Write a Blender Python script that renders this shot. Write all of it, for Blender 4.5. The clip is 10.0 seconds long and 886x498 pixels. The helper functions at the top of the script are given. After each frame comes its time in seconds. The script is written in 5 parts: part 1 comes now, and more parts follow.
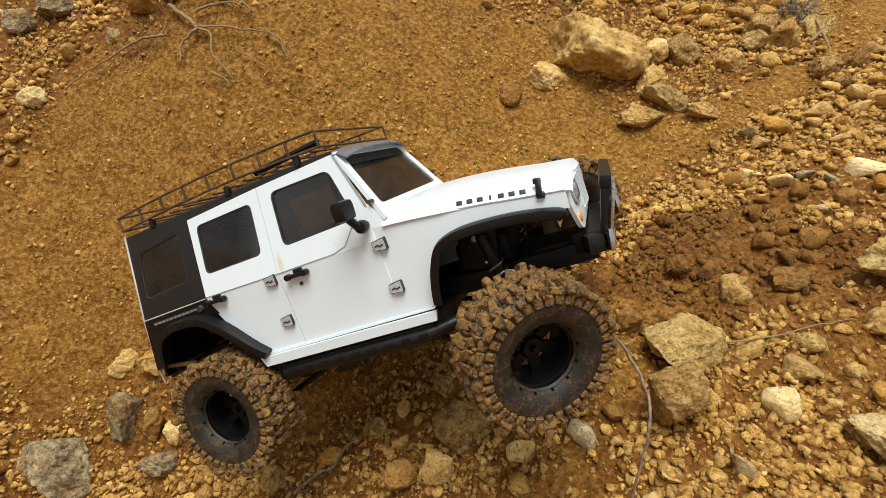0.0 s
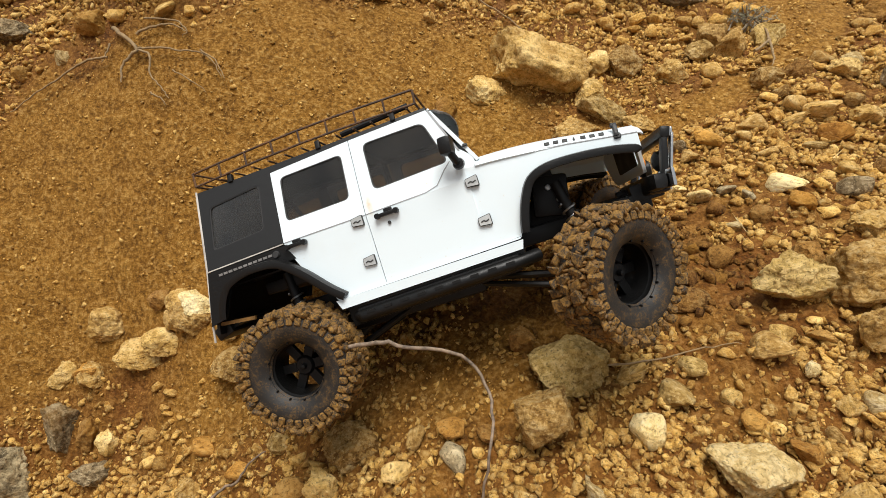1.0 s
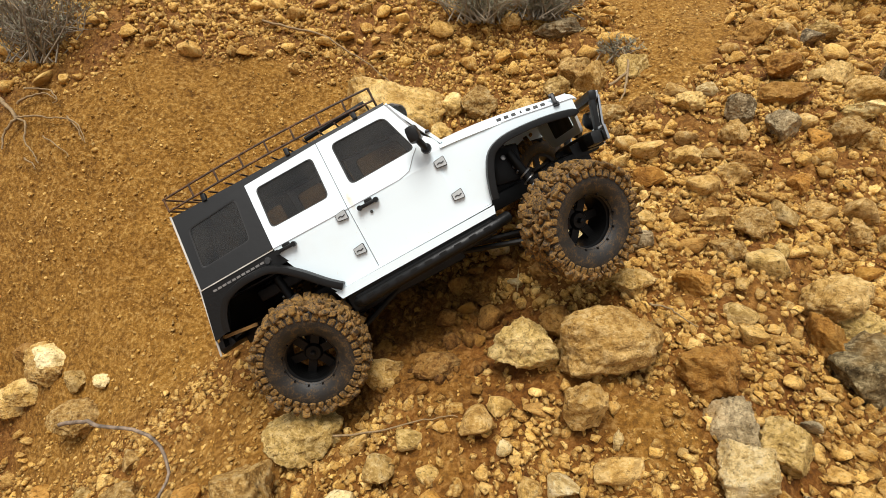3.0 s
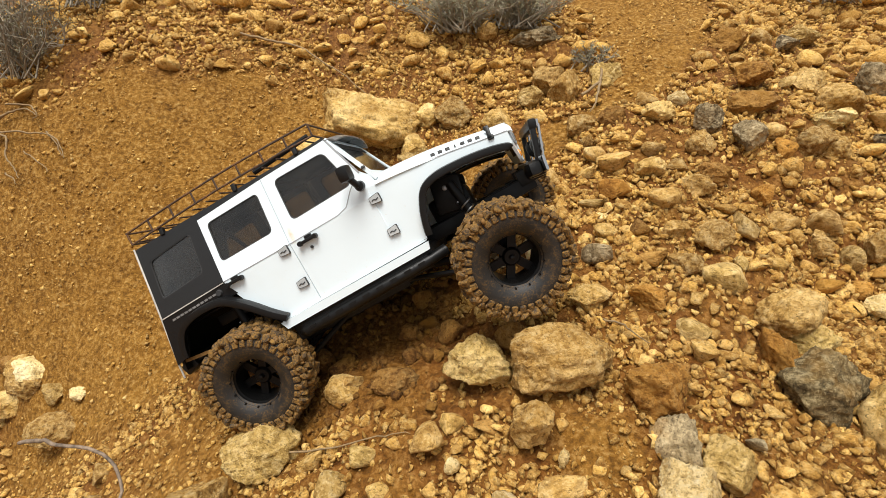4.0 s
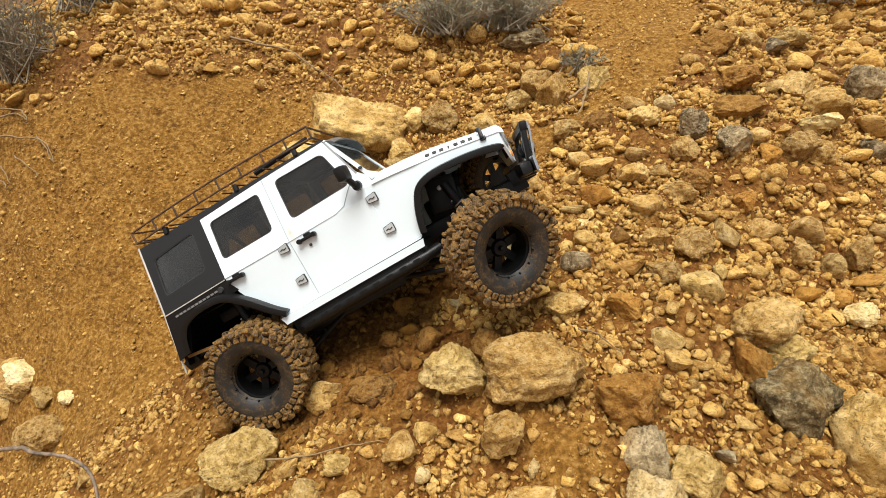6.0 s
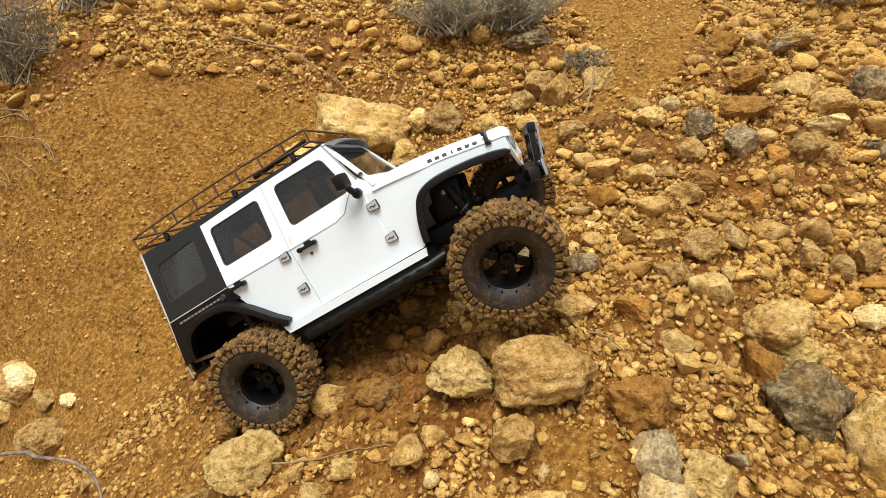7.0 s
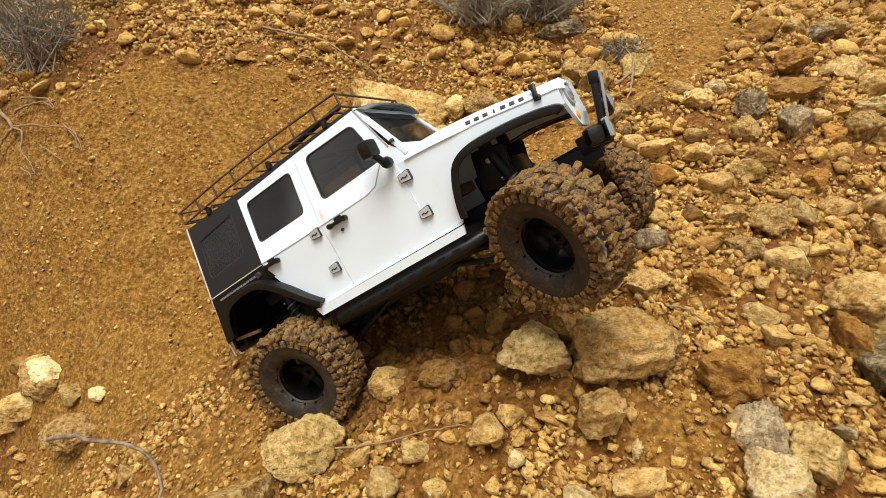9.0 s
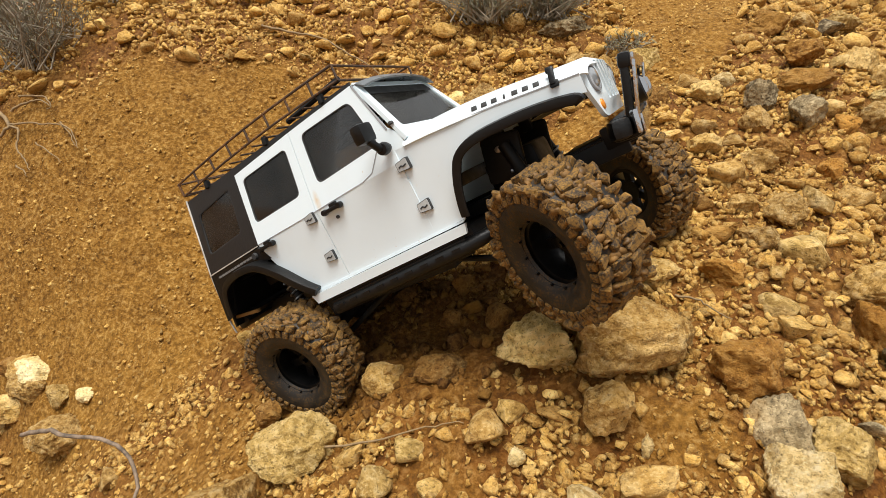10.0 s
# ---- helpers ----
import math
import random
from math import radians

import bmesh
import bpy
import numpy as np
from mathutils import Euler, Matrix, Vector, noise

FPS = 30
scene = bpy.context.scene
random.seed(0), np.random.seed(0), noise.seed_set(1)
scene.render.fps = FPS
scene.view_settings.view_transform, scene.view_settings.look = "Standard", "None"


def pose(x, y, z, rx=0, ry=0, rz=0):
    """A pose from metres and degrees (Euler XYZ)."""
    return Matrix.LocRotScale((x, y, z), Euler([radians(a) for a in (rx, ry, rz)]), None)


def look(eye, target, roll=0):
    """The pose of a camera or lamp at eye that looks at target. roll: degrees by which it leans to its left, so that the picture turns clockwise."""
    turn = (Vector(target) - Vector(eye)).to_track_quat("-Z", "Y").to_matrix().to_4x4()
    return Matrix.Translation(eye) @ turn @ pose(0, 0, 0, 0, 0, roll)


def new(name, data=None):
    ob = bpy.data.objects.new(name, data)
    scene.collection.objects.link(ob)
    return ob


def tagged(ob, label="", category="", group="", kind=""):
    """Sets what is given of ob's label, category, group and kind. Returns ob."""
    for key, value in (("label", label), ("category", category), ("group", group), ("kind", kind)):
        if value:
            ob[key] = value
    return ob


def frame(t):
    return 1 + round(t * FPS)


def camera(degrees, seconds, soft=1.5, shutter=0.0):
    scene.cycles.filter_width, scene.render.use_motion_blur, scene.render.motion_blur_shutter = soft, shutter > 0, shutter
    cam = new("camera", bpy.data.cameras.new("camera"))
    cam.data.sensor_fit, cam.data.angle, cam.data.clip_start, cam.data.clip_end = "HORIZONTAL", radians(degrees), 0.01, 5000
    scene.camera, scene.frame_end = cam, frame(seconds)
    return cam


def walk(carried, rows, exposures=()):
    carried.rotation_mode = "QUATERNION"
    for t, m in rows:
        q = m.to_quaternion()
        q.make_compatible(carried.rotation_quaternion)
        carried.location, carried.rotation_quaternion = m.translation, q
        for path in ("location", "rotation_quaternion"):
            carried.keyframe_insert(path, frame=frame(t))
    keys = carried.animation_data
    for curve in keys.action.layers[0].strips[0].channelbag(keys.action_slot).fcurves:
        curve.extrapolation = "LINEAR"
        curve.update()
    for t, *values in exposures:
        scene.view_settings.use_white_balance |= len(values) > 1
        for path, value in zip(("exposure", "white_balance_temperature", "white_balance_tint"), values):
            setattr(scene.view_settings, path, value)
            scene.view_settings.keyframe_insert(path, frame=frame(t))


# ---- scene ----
# the camera, carried by hand along the slope
cam = camera(84.0, 10.0, soft=0.55)
PATH = [
    (0, -0.2757, 0.0153, 0.3682, 71.37, -4.61, -7.18),
    (0.5, -0.2113, 0.0029, 0.3832, 71.11, -4.31, -6.29),
    (1, -0.1352, 0.0027, 0.3972, 71.62, -3.82, -4.93),
    (1.5, -0.0345, 0.0032, 0.4247, 71.96, -2.71, -3.72),
    (2, 0.0404, -0.0002, 0.4339, 72.44, -2.09, -2.45),
    (2.5, 0.1307, -0.0021, 0.4578, 72.31, -1.24, -1.25),
    (3, 0.1861, -0.0011, 0.4789, 72.05, -0.81, -0.61),
    (4.5, 0.2500, -0.0000, 0.5000, 72.00, -0.00, -0.00),
    (5, 0.2534, -0.0012, 0.4963, 72.02, 0.00, 0.06),
    (5.5, 0.2578, -0.0004, 0.4976, 71.96, 0.08, 0.15),
    (6, 0.2698, 0.0027, 0.5113, 71.59, 0.01, 0.38),
    (7.5, 0.2472, 0.0074, 0.5110, 71.86, -0.07, 0.07),
    (8, 0.2238, 0.0063, 0.4880, 72.36, -0.11, -0.24),
    (8.5, 0.1931, 0.0081, 0.4647, 73.07, 0.01, -0.57),
    (9, 0.1843, 0.0160, 0.4636, 73.30, 0.03, -0.51),
    (9.5, 0.1823, 0.0252, 0.4529, 73.88, -0.14, -0.33),
    (10, 0.1928, 0.0313, 0.4329, 74.93, 0.19, 0.13),
]
walk(cam, [(t, pose(*p)) for t, *p in PATH], [(0.0, 0.1), (0.5, 0.12), (1.0, 0.12), (2.5, 0.2), (4.5, 0.31), (6.0, 0.34), (7.5, 0.33), (8.5, 0.32), (10.0, 0.32)])

# ---- overcast daylight ----
SUN_ELEVATION, SUN_TURN = 70.0, 200.0
world = bpy.data.worlds.new("overcast_sky")
scene.world = world
world.use_nodes = True
wn, wl = world.node_tree.nodes, world.node_tree.links
sky = wn.new("ShaderNodeTexSky")
sky.sky_type, sky.sun_disc = "NISHITA", False
sky.sun_elevation, sky.sun_rotation = radians(SUN_ELEVATION), radians(SUN_TURN)
sky.air_density, sky.dust_density, sky.ozone_density = 1.0, 5.0, 0.6
cloud = wn.new("ShaderNodeMixRGB")
cloud.inputs[0].default_value = 0.72
cloud.inputs[2].default_value = (7.7, 7.8, 7.7, 1)
wl.new(sky.outputs[0], cloud.inputs[1])
wl.new(cloud.outputs[0], wn["Background"].inputs[0])
wn["Background"].inputs[1].default_value = 0.074
sun_data = bpy.data.lights.new("sun", "SUN")
sun_data.energy, sun_data.angle, sun_data.color = 3.7, radians(34), (1.0, 0.97, 0.92)
sun = new("sun", sun_data)
sun.matrix_world = look((0, 0, 5), (math.sin(radians(SUN_TURN)) * -1.27, math.cos(radians(SUN_TURN)) * -1.27, 1.5))


# ---- materials ----
def material(name, colour=(0.5, 0.5, 0.5), rough=0.6, metal=0.0):
    m = bpy.data.materials.new(name)
    m.use_nodes = True
    b = m.node_tree.nodes["Principled BSDF"]
    b.inputs["Base Color"].default_value = (*colour, 1)
    b.inputs["Roughness"].default_value = rough
    b.inputs["Metallic"].default_value = metal
    return m, m.node_tree.nodes, m.node_tree.links, b


def noise_node(n, l, coord, scale, detail=4.0, rough=0.6):
    t = n.new("ShaderNodeTexNoise")
    t.inputs["Scale"].default_value, t.inputs["Detail"].default_value, t.inputs["Roughness"].default_value = scale, detail, rough
    l.new(coord, t.inputs["Vector"])
    return t.outputs[0]


def ramp_node(n, l, fac, stops):
    r = n.new("ShaderNodeValToRGB")
    e = r.color_ramp.elements
    while len(e) < len(stops):
        e.new(0.5)
    for k, (p, c) in zip(e, stops):
        k.position, k.color = p, ((*c, 1) if len(c) == 3 else c)
    l.new(fac, r.inputs[0])
    return r.outputs[0]


def mix_node(n, l, fac, a, b, mode="MIX"):
    x = n.new("ShaderNodeMixRGB")
    x.blend_type = mode
    for k, v in enumerate((fac, a, b)):
        if isinstance(v, (int, float)):
            x.inputs[k].default_value = v
        elif isinstance(v, tuple):
            x.inputs[k].default_value = (*v, 1)
        else:
            l.new(v, x.inputs[k])
    return x.outputs[0]


def bump_node(n, l, b, height, strength, distance):
    u = n.new("ShaderNodeBump")
    u.inputs["Strength"].default_value, u.inputs["Distance"].default_value = strength, distance
    l.new(height, u.inputs["Height"])
    l.new(u.outputs[0], b.inputs["Normal"])


def coord_of(n, kind="Object"):
    return n.new("ShaderNodeTexCoord").outputs[kind]


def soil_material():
    """Clay: pale ochre where washed bare, red-brown and damp between the stones, with crevice shade in its colour."""
    m, n, l, b = material("ochre_clay_soil", rough=0.8)
    b.inputs["Specular IOR Level"].default_value = 0.25
    c = coord_of(n)
    big, mid, fine = noise_node(n, l, c, 5, 5), noise_node(n, l, c, 34, 6, 0.68), noise_node(n, l, c, 150, 5, 0.7)
    col = ramp_node(n, l, big, [(0.3, (0.17, 0.074, 0.007)), (0.5, (0.27, 0.126, 0.015)), (0.72, (0.37, 0.195, 0.034))])
    col = mix_node(n, l, 0.6, col, ramp_node(n, l, mid, [(0.37, (0.085, 0.034, 0.003)), (0.5, (0.26, 0.118, 0.014)), (0.64, (0.46, 0.25, 0.052))]))
    col = mix_node(n, l, 0.55, col, ramp_node(n, l, fine, [(0.38, (0.075, 0.029, 0.003)), (0.5, (0.3, 0.134, 0.015)), (0.65, (0.62, 0.38, 0.12))]))
    # damp soil among stones, tinted darker for the crevice shade as well
    moist_shaded = n.new("ShaderNodeAttribute")
    moist_shaded.attribute_name = "moist_shaded"
    patch = mix_node(n, l, 1.0, moist_shaded.outputs["Fac"], ramp_node(n, l, noise_node(n, l, c, 13, 5, 0.6), [(0.3, (0.35, 0.35, 0.35)), (0.6, (1, 1, 1))]), "MULTIPLY")
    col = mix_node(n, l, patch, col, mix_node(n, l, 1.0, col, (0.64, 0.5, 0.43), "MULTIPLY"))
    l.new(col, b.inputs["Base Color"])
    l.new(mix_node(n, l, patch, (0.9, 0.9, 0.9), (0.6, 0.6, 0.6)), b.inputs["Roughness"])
    bump_node(n, l, b, mix_node(n, l, 0.4, mid, fine), 1.0, 0.016)
    return m


def rock_material(name, low, mid, high, mud=0.5, random_from="object"):
    m, n, l, b = material(name, rough=0.85)
    b.inputs["Specular IOR Level"].default_value = 0.3
    c = coord_of(n)
    if random_from == "island":
        rnd = n.new("ShaderNodeNewGeometry").outputs["Random Per Island"]
    else:
        rnd = n.new("ShaderNodeObjectInfo").outputs["Random"]
    shift = n.new("ShaderNodeVectorMath")
    shift.operation = "ADD"
    l.new(c, shift.inputs[0])
    l.new(rnd, shift.inputs[1])
    c = shift.outputs[0]
    a, f, g = noise_node(n, l, c, 22, 6, 0.62), noise_node(n, l, c, 110, 6, 0.7), noise_node(n, l, c, 330, 4, 0.7)
    col = ramp_node(n, l, a, [(0.34, low), (0.5, mid), (0.68, high)])
    tone = ramp_node(n, l, rnd, [(0.0, (0.42, 0.31, 0.22)), (0.4, (0.98, 0.85, 0.7)), (0.75, (1.45, 1.4, 1.28)), (1.0, (2.05, 2.15, 2.2))])
    col = mix_node(n, l, 1.0, col, tone, "MULTIPLY")
    col = mix_node(n, l, 0.5, col, ramp_node(n, l, f, [(0.4, tuple(0.9 * v for v in low)), (0.5, tuple(1.12 * v for v in mid)), (0.62, high)]))
    col = mix_node(n, l, ramp_node(n, l, g, [(0.35, (0.7, 0.7, 0.7)), (0.45, (0, 0, 0))]), col, tuple(0.45 * v for v in low))
    col = mix_node(n, l, ramp_node(n, l, g, [(0.56, (0, 0, 0)), (0.68, (0.5, 0.5, 0.5))]), col, tuple(min(0.9, 1.15 * v) for v in high))
    if mud:
        dirt = noise_node(n, l, c, 14, 5, 0.6)
        cover = ramp_node(n, l, dirt, [(0.62 - 0.3 * mud, (0, 0, 0)), (0.82 - 0.3 * mud, (0.85, 0.85, 0.85))])
        col = mix_node(n, l, cover, col, (0.34, 0.165, 0.022))
    l.new(col, b.inputs["Base Color"])
    bump_node(n, l, b, mix_node(n, l, 0.35, f, g), 1.0, 0.0095)
    return m


SOIL = soil_material()
ROCK = {
    "tan": rock_material("tan_limestone", (0.23, 0.115, 0.022), (0.53, 0.33, 0.095), (0.8, 0.6, 0.28), 0.2),
    "orange": rock_material("ochre_stained_stone", (0.22, 0.09, 0.012), (0.48, 0.235, 0.042), (0.64, 0.385, 0.115), 0.4),
    "grey": rock_material("grey_weathered_stone", (0.05, 0.036, 0.02), (0.27, 0.205, 0.11), (0.7, 0.57, 0.35), 0.18),
    "pale": rock_material("pale_limestone", (0.42, 0.28, 0.09), (0.74, 0.56, 0.25), (0.86, 0.74, 0.46), 0.1),
    "brown": rock_material("mud_coated_stone", (0.16, 0.072, 0.012), (0.37, 0.19, 0.043), (0.54, 0.34, 0.115), 0.5),
    "dark": rock_material("dark_lichen_stone", (0.035, 0.026, 0.012), (0.18, 0.135, 0.06), (0.62, 0.5, 0.27), 0.12),
    "olive": rock_material("lichen_grown_limestone", (0.18, 0.105, 0.022), (0.48, 0.32, 0.1), (0.78, 0.6, 0.29), 0.15),
}
PEBBLE = rock_material("mixed_pebbles", (0.32, 0.15, 0.024), (0.6, 0.35, 0.085), (0.84, 0.6, 0.24), 0.24, "island")
# wet brown mud, with the shade under the truck put into its colour
MUDDY_SHADED_PEBBLE = rock_material("mud_caked_shaded_pebbles", (0.07, 0.028, 0.004), (0.22, 0.1, 0.018), (0.42, 0.23, 0.06), 0.45, "island")


def plain(name, colour, rough, metal=0.0, grain=60.0, spread=0.25, relief=0.0008):
    m, n, l, b = material(name, colour, rough, metal)
    f = noise_node(n, l, coord_of(n), grain, 5, 0.65)
    l.new(ramp_node(n, l, f, [(0.3, tuple(v * (1 - spread) for v in colour)), (0.7, tuple(min(1, v * (1 + spread)) for v in colour))]), b.inputs["Base Color"])
    l.new(ramp_node(n, l, f, [(0.3, (rough * 0.75,) * 3), (0.7, (min(1, rough * 1.3),) * 3)]), b.inputs["Roughness"])
    if relief:
        bump_node(n, l, b, f, 0.4, relief)
    return m


def dusted(name, colour, rough, dirt, amount, scale, metal=0.0):
    """A surface with dried clay caught on it in patches."""
    m, n, l, b = material(name, colour, rough, metal)
    c = coord_of(n)
    f = mix_node(n, l, 0.5, noise_node(n, l, c, scale, 6, 0.7), noise_node(n, l, c, scale * 5, 4, 0.7))
    k = ramp_node(n, l, f, [(0.66 - 0.3 * amount, (0, 0, 0)), (0.8 - 0.3 * amount, (1, 1, 1))])
    l.new(mix_node(n, l, k, colour, dirt), b.inputs["Base Color"])
    l.new(mix_node(n, l, k, (rough,) * 3, (0.9,) * 3), b.inputs["Roughness"])
    bump_node(n, l, b, f, 0.5, 0.0012)
    return m


def white_paint():
    """White painted shell with faint clay splashes along its lower edge and one ochre smear on the pillar."""
    m, n, l, b = material("white_painted_shell", (0.8, 0.82, 0.82), 0.38)
    c = coord_of(n)
    b.inputs["Coat Weight"].default_value = 0.25
    speck = ramp_node(n, l, noise_node(n, l, c, 190, 4, 0.75), [(0.67, (0, 0, 0)), (0.73, (0.5, 0.5, 0.5))])
    veil = ramp_node(n, l, noise_node(n, l, c, 17, 5, 0.6), [(0.5, (0, 0, 0)), (0.85, (0.22, 0.22, 0.22))])
    col = mix_node(n, l, veil, (0.74, 0.83, 0.87), (0.67, 0.66, 0.6))
    col = mix_node(n, l, speck, col, (0.58, 0.42, 0.2))
    at = n.new("ShaderNodeMapping")
    at.vector_type = "TEXTURE"
    at.inputs["Location"].default_value = (-0.0135, -0.08, 0.0125)
    at.inputs["Scale"].default_value = (0.0042, 0.03, 0.0125)
    l.new(c, at.inputs["Vector"])
    ball = n.new("ShaderNodeTexGradient")
    ball.gradient_type = "SPHERICAL"
    l.new(at.outputs[0], ball.inputs[0])
    smear = mix_node(n, l, 1.0, ramp_node(n, l, ball.outputs[0], [(0.0, (0, 0, 0)), (0.7, (0.9, 0.9, 0.9))]), noise_node(n, l, c, 260, 4, 0.7), "MULTIPLY")
    col = mix_node(n, l, smear, col, (0.62, 0.36, 0.06))
    l.new(col, b.inputs["Base Color"])
    return m


def tinted_glass(name, tint):
    m, n, l, b = material(name, (0.02, 0.02, 0.02), 0.08)
    out = n["Material Output"]
    clear, gloss, mx = n.new("ShaderNodeBsdfTransparent"), n.new("ShaderNodeBsdfGlossy"), n.new("ShaderNodeMixShader")
    clear.inputs[0].default_value = (*tint, 1)
    gloss.inputs["Roughness"].default_value = 0.06
    fr = n.new("ShaderNodeFresnel")
    fr.inputs[0].default_value = 1.5
    l.new(fr.outputs[0], mx.inputs[0])
    l.new(clear.outputs[0], mx.inputs[1])
    l.new(gloss.outputs[0], mx.inputs[2])
    # patchy grey diffuse layer stands in for sky haze reflected by the panes
    haze_film = n.new("ShaderNodeBsdfDiffuse")
    haze_film.inputs[0].default_value = (0.2, 0.185, 0.16, 1)
    mx2 = n.new("ShaderNodeMixShader")
    c = coord_of(n)
    l.new(ramp_node(n, l, noise_node(n, l, c, 34, 5, 0.65), [(0.35, (0.02,) * 3), (0.75, (0.12,) * 3)]), mx2.inputs[0])
    l.new(mx.outputs[0], mx2.inputs[1])
    l.new(haze_film.outputs[0], mx2.inputs[2])
    l.new(mx2.outputs[0], out.inputs[0])
    return m


WHITE = white_paint()
BLACK = dusted("black_satin_plastic", (0.007, 0.007, 0.007), 0.38, (0.14, 0.085, 0.03), 0.1, 60)
TOP_BLACK = dusted("satin_black_hardtop", (0.009, 0.009, 0.009), 0.42, (0.1, 0.065, 0.03), 0.06, 26)
DARK = plain("dark_chassis_metal", (0.006, 0.006, 0.006), 0.5)
for dim in (BLACK, DARK):
    dim.node_tree.nodes["Principled BSDF"].inputs["Specular IOR Level"].default_value = 0.3
RUSTY = dusted("black_wire_with_rust", (0.05, 0.028, 0.016), 0.55, (0.23, 0.1, 0.03), 0.55, 90)
CHROME = dusted("bright_metal", (0.62, 0.62, 0.62), 0.16, (0.3, 0.18, 0.07), 0.12, 60, 1.0)
SILVER = plain("grey_silver_metal", (0.4, 0.4, 0.4), 0.4, 1.0)
HINGE = plain("light_grey_hinge", (0.42, 0.44, 0.44), 0.45)
LINE = plain("black_seam", (0.03, 0.03, 0.03), 0.7)
GREY_LINE = plain("grey_seam", (0.3, 0.31, 0.32), 0.7)
PALE_LINE = plain("pale_edge_trim", (0.55, 0.52, 0.47), 0.6)
PALE_PRINT = plain("faded_grey_print", (0.2, 0.19, 0.18), 0.7)
AMBER = plain("amber_lens", (0.7, 0.24, 0.02), 0.3)
LAMP = plain("dull_headlamp_lens", (0.45, 0.47, 0.48), 0.2, 0.6)
GLASS = tinted_glass("smoke_tinted_pane", (0.6, 0.6, 0.6))
SCREEN = tinted_glass("clear_windscreen", (0.85, 0.85, 0.83))
VISOR = plain("smoke_grey_visor", (0.13, 0.14, 0.145), 0.3)
RUBBER = dusted("muddy_tyre_rubber", (0.012, 0.01, 0.008), 0.55, (0.11, 0.06, 0.017), 0.55, 110)
TREAD = dusted("clay_caked_tread", (0.03, 0.019, 0.01), 0.75, (0.26, 0.136, 0.026), 0.76, 130)
RIM = dusted("black_wheel_rim", (0.003, 0.003, 0.003), 0.4, (0.05, 0.028, 0.01), 0.2, 90)
RIM.node_tree.nodes["Principled BSDF"].inputs["Specular IOR Level"].default_value = 0.25
CLAY_AND_LIT_EDGE = plain("wet_clay_and_lit_edge", (0.18, 0.09, 0.02), 0.65, 0, 120, 0.6, 0.003)
WOOD = plain("dry_grey_root", (0.26, 0.175, 0.085), 0.85, 0, 200, 0.4)
TWIG = plain("bleached_twig", (0.2, 0.145, 0.1), 0.85, 0, 160, 0.7)
BUSH_TWIG = plain("dry_shrub_twig", (0.25, 0.21, 0.15), 0.9, 0, 60, 0.5)
BUSH_LEAF = plain("grey_green_shrub_leaf", (0.21, 0.2, 0.115), 0.8, 0, 20, 0.5)


# ---- mesh helpers ----
def mesh_ob(name, bm, mat, smooth=None):
    me = bpy.data.meshes.new(name)
    bmesh.ops.recalc_face_normals(bm, faces=bm.faces)
    bm.to_mesh(me)
    bm.free()
    if mat:
        me.materials.append(mat)
    if smooth:
        me.shade_smooth()
        if smooth < 179:
            me.set_sharp_from_angle(angle=radians(smooth))
    return new(name, me)


def part(name, bm, mat, parent, label="", smooth=40):
    ob = mesh_ob(name, bm, mat, smooth)
    ob.parent = parent
    return tagged(ob, label) if label else ob


def add_box(bm, at, size, turn=(0, 0, 0), bevel=0.0):
    m = pose(*at, *turn) @ Matrix.Diagonal((*size, 1))
    got = bmesh.ops.create_cube(bm, size=1.0, matrix=m)
    if bevel:
        edges = list({e for v in got["verts"] for e in v.link_edges})
        bmesh.ops.bevel(bm, geom=edges, offset=bevel, segments=2, affect="EDGES", profile=0.6)


def add_tube(bm, path, radius, sides=8, taper=None):
    pts = [Vector(p) for p in path]
    rings, side = [], None
    for k, p in enumerate(pts):
        way = (pts[min(k + 1, len(pts) - 1)] - pts[max(k - 1, 0)]).normalized()
        if side is None:
            side = way.orthogonal().normalized()
        side = (side - way * side.dot(way)).normalized()
        up = way.cross(side)
        r = radius if taper is None else radius + (taper - radius) * k / max(1, len(pts) - 1)
        rings.append([bm.verts.new(p + r * (math.cos(a) * side + math.sin(a) * up)) for a in (2 * math.pi * q / sides for q in range(sides))])
    for a, b in zip(rings, rings[1:]):
        for q in range(sides):
            bm.faces.new((a[q], a[(q + 1) % sides], b[(q + 1) % sides], b[q]))
    bm.faces.new(rings[0][::-1])
    bm.faces.new(rings[-1])


def add_lathe(bm, profile, sides=40, m=None, closed=False):
    """Turns (radius, y) pairs round the y axis."""
    m = m or Matrix()
    rings = [[bm.verts.new(m @ Vector((r * math.cos(a), y, r * math.sin(a)))) for a in (2 * math.pi * q / sides for q in range(sides))] for r, y in profile]
    pairs = list(zip(rings, rings[1:])) + ([(rings[-1], rings[0])] if closed else [])
    for a, b in pairs:
        for q in range(sides):
            bm.faces.new((a[q], a[(q + 1) % sides], b[(q + 1) % sides], b[q]))


def rounded(points, r, n=4):
    """A polygon with its corners rounded."""
    out = []
    for k, p in enumerate(points):
        p, a, b = Vector(p), Vector(points[k - 1]), Vector(points[(k + 1) % len(points)])
        u, v = (a - p), (b - p)
        d = min(r, u.length * 0.45, v.length * 0.45)
        s, e = p + u.normalized() * d, p + v.normalized() * d
        for q in range(n + 1):
            w = q / n
            out.append((1 - w) ** 2 * s + 2 * w * (1 - w) * p + w * w * e)
    return out


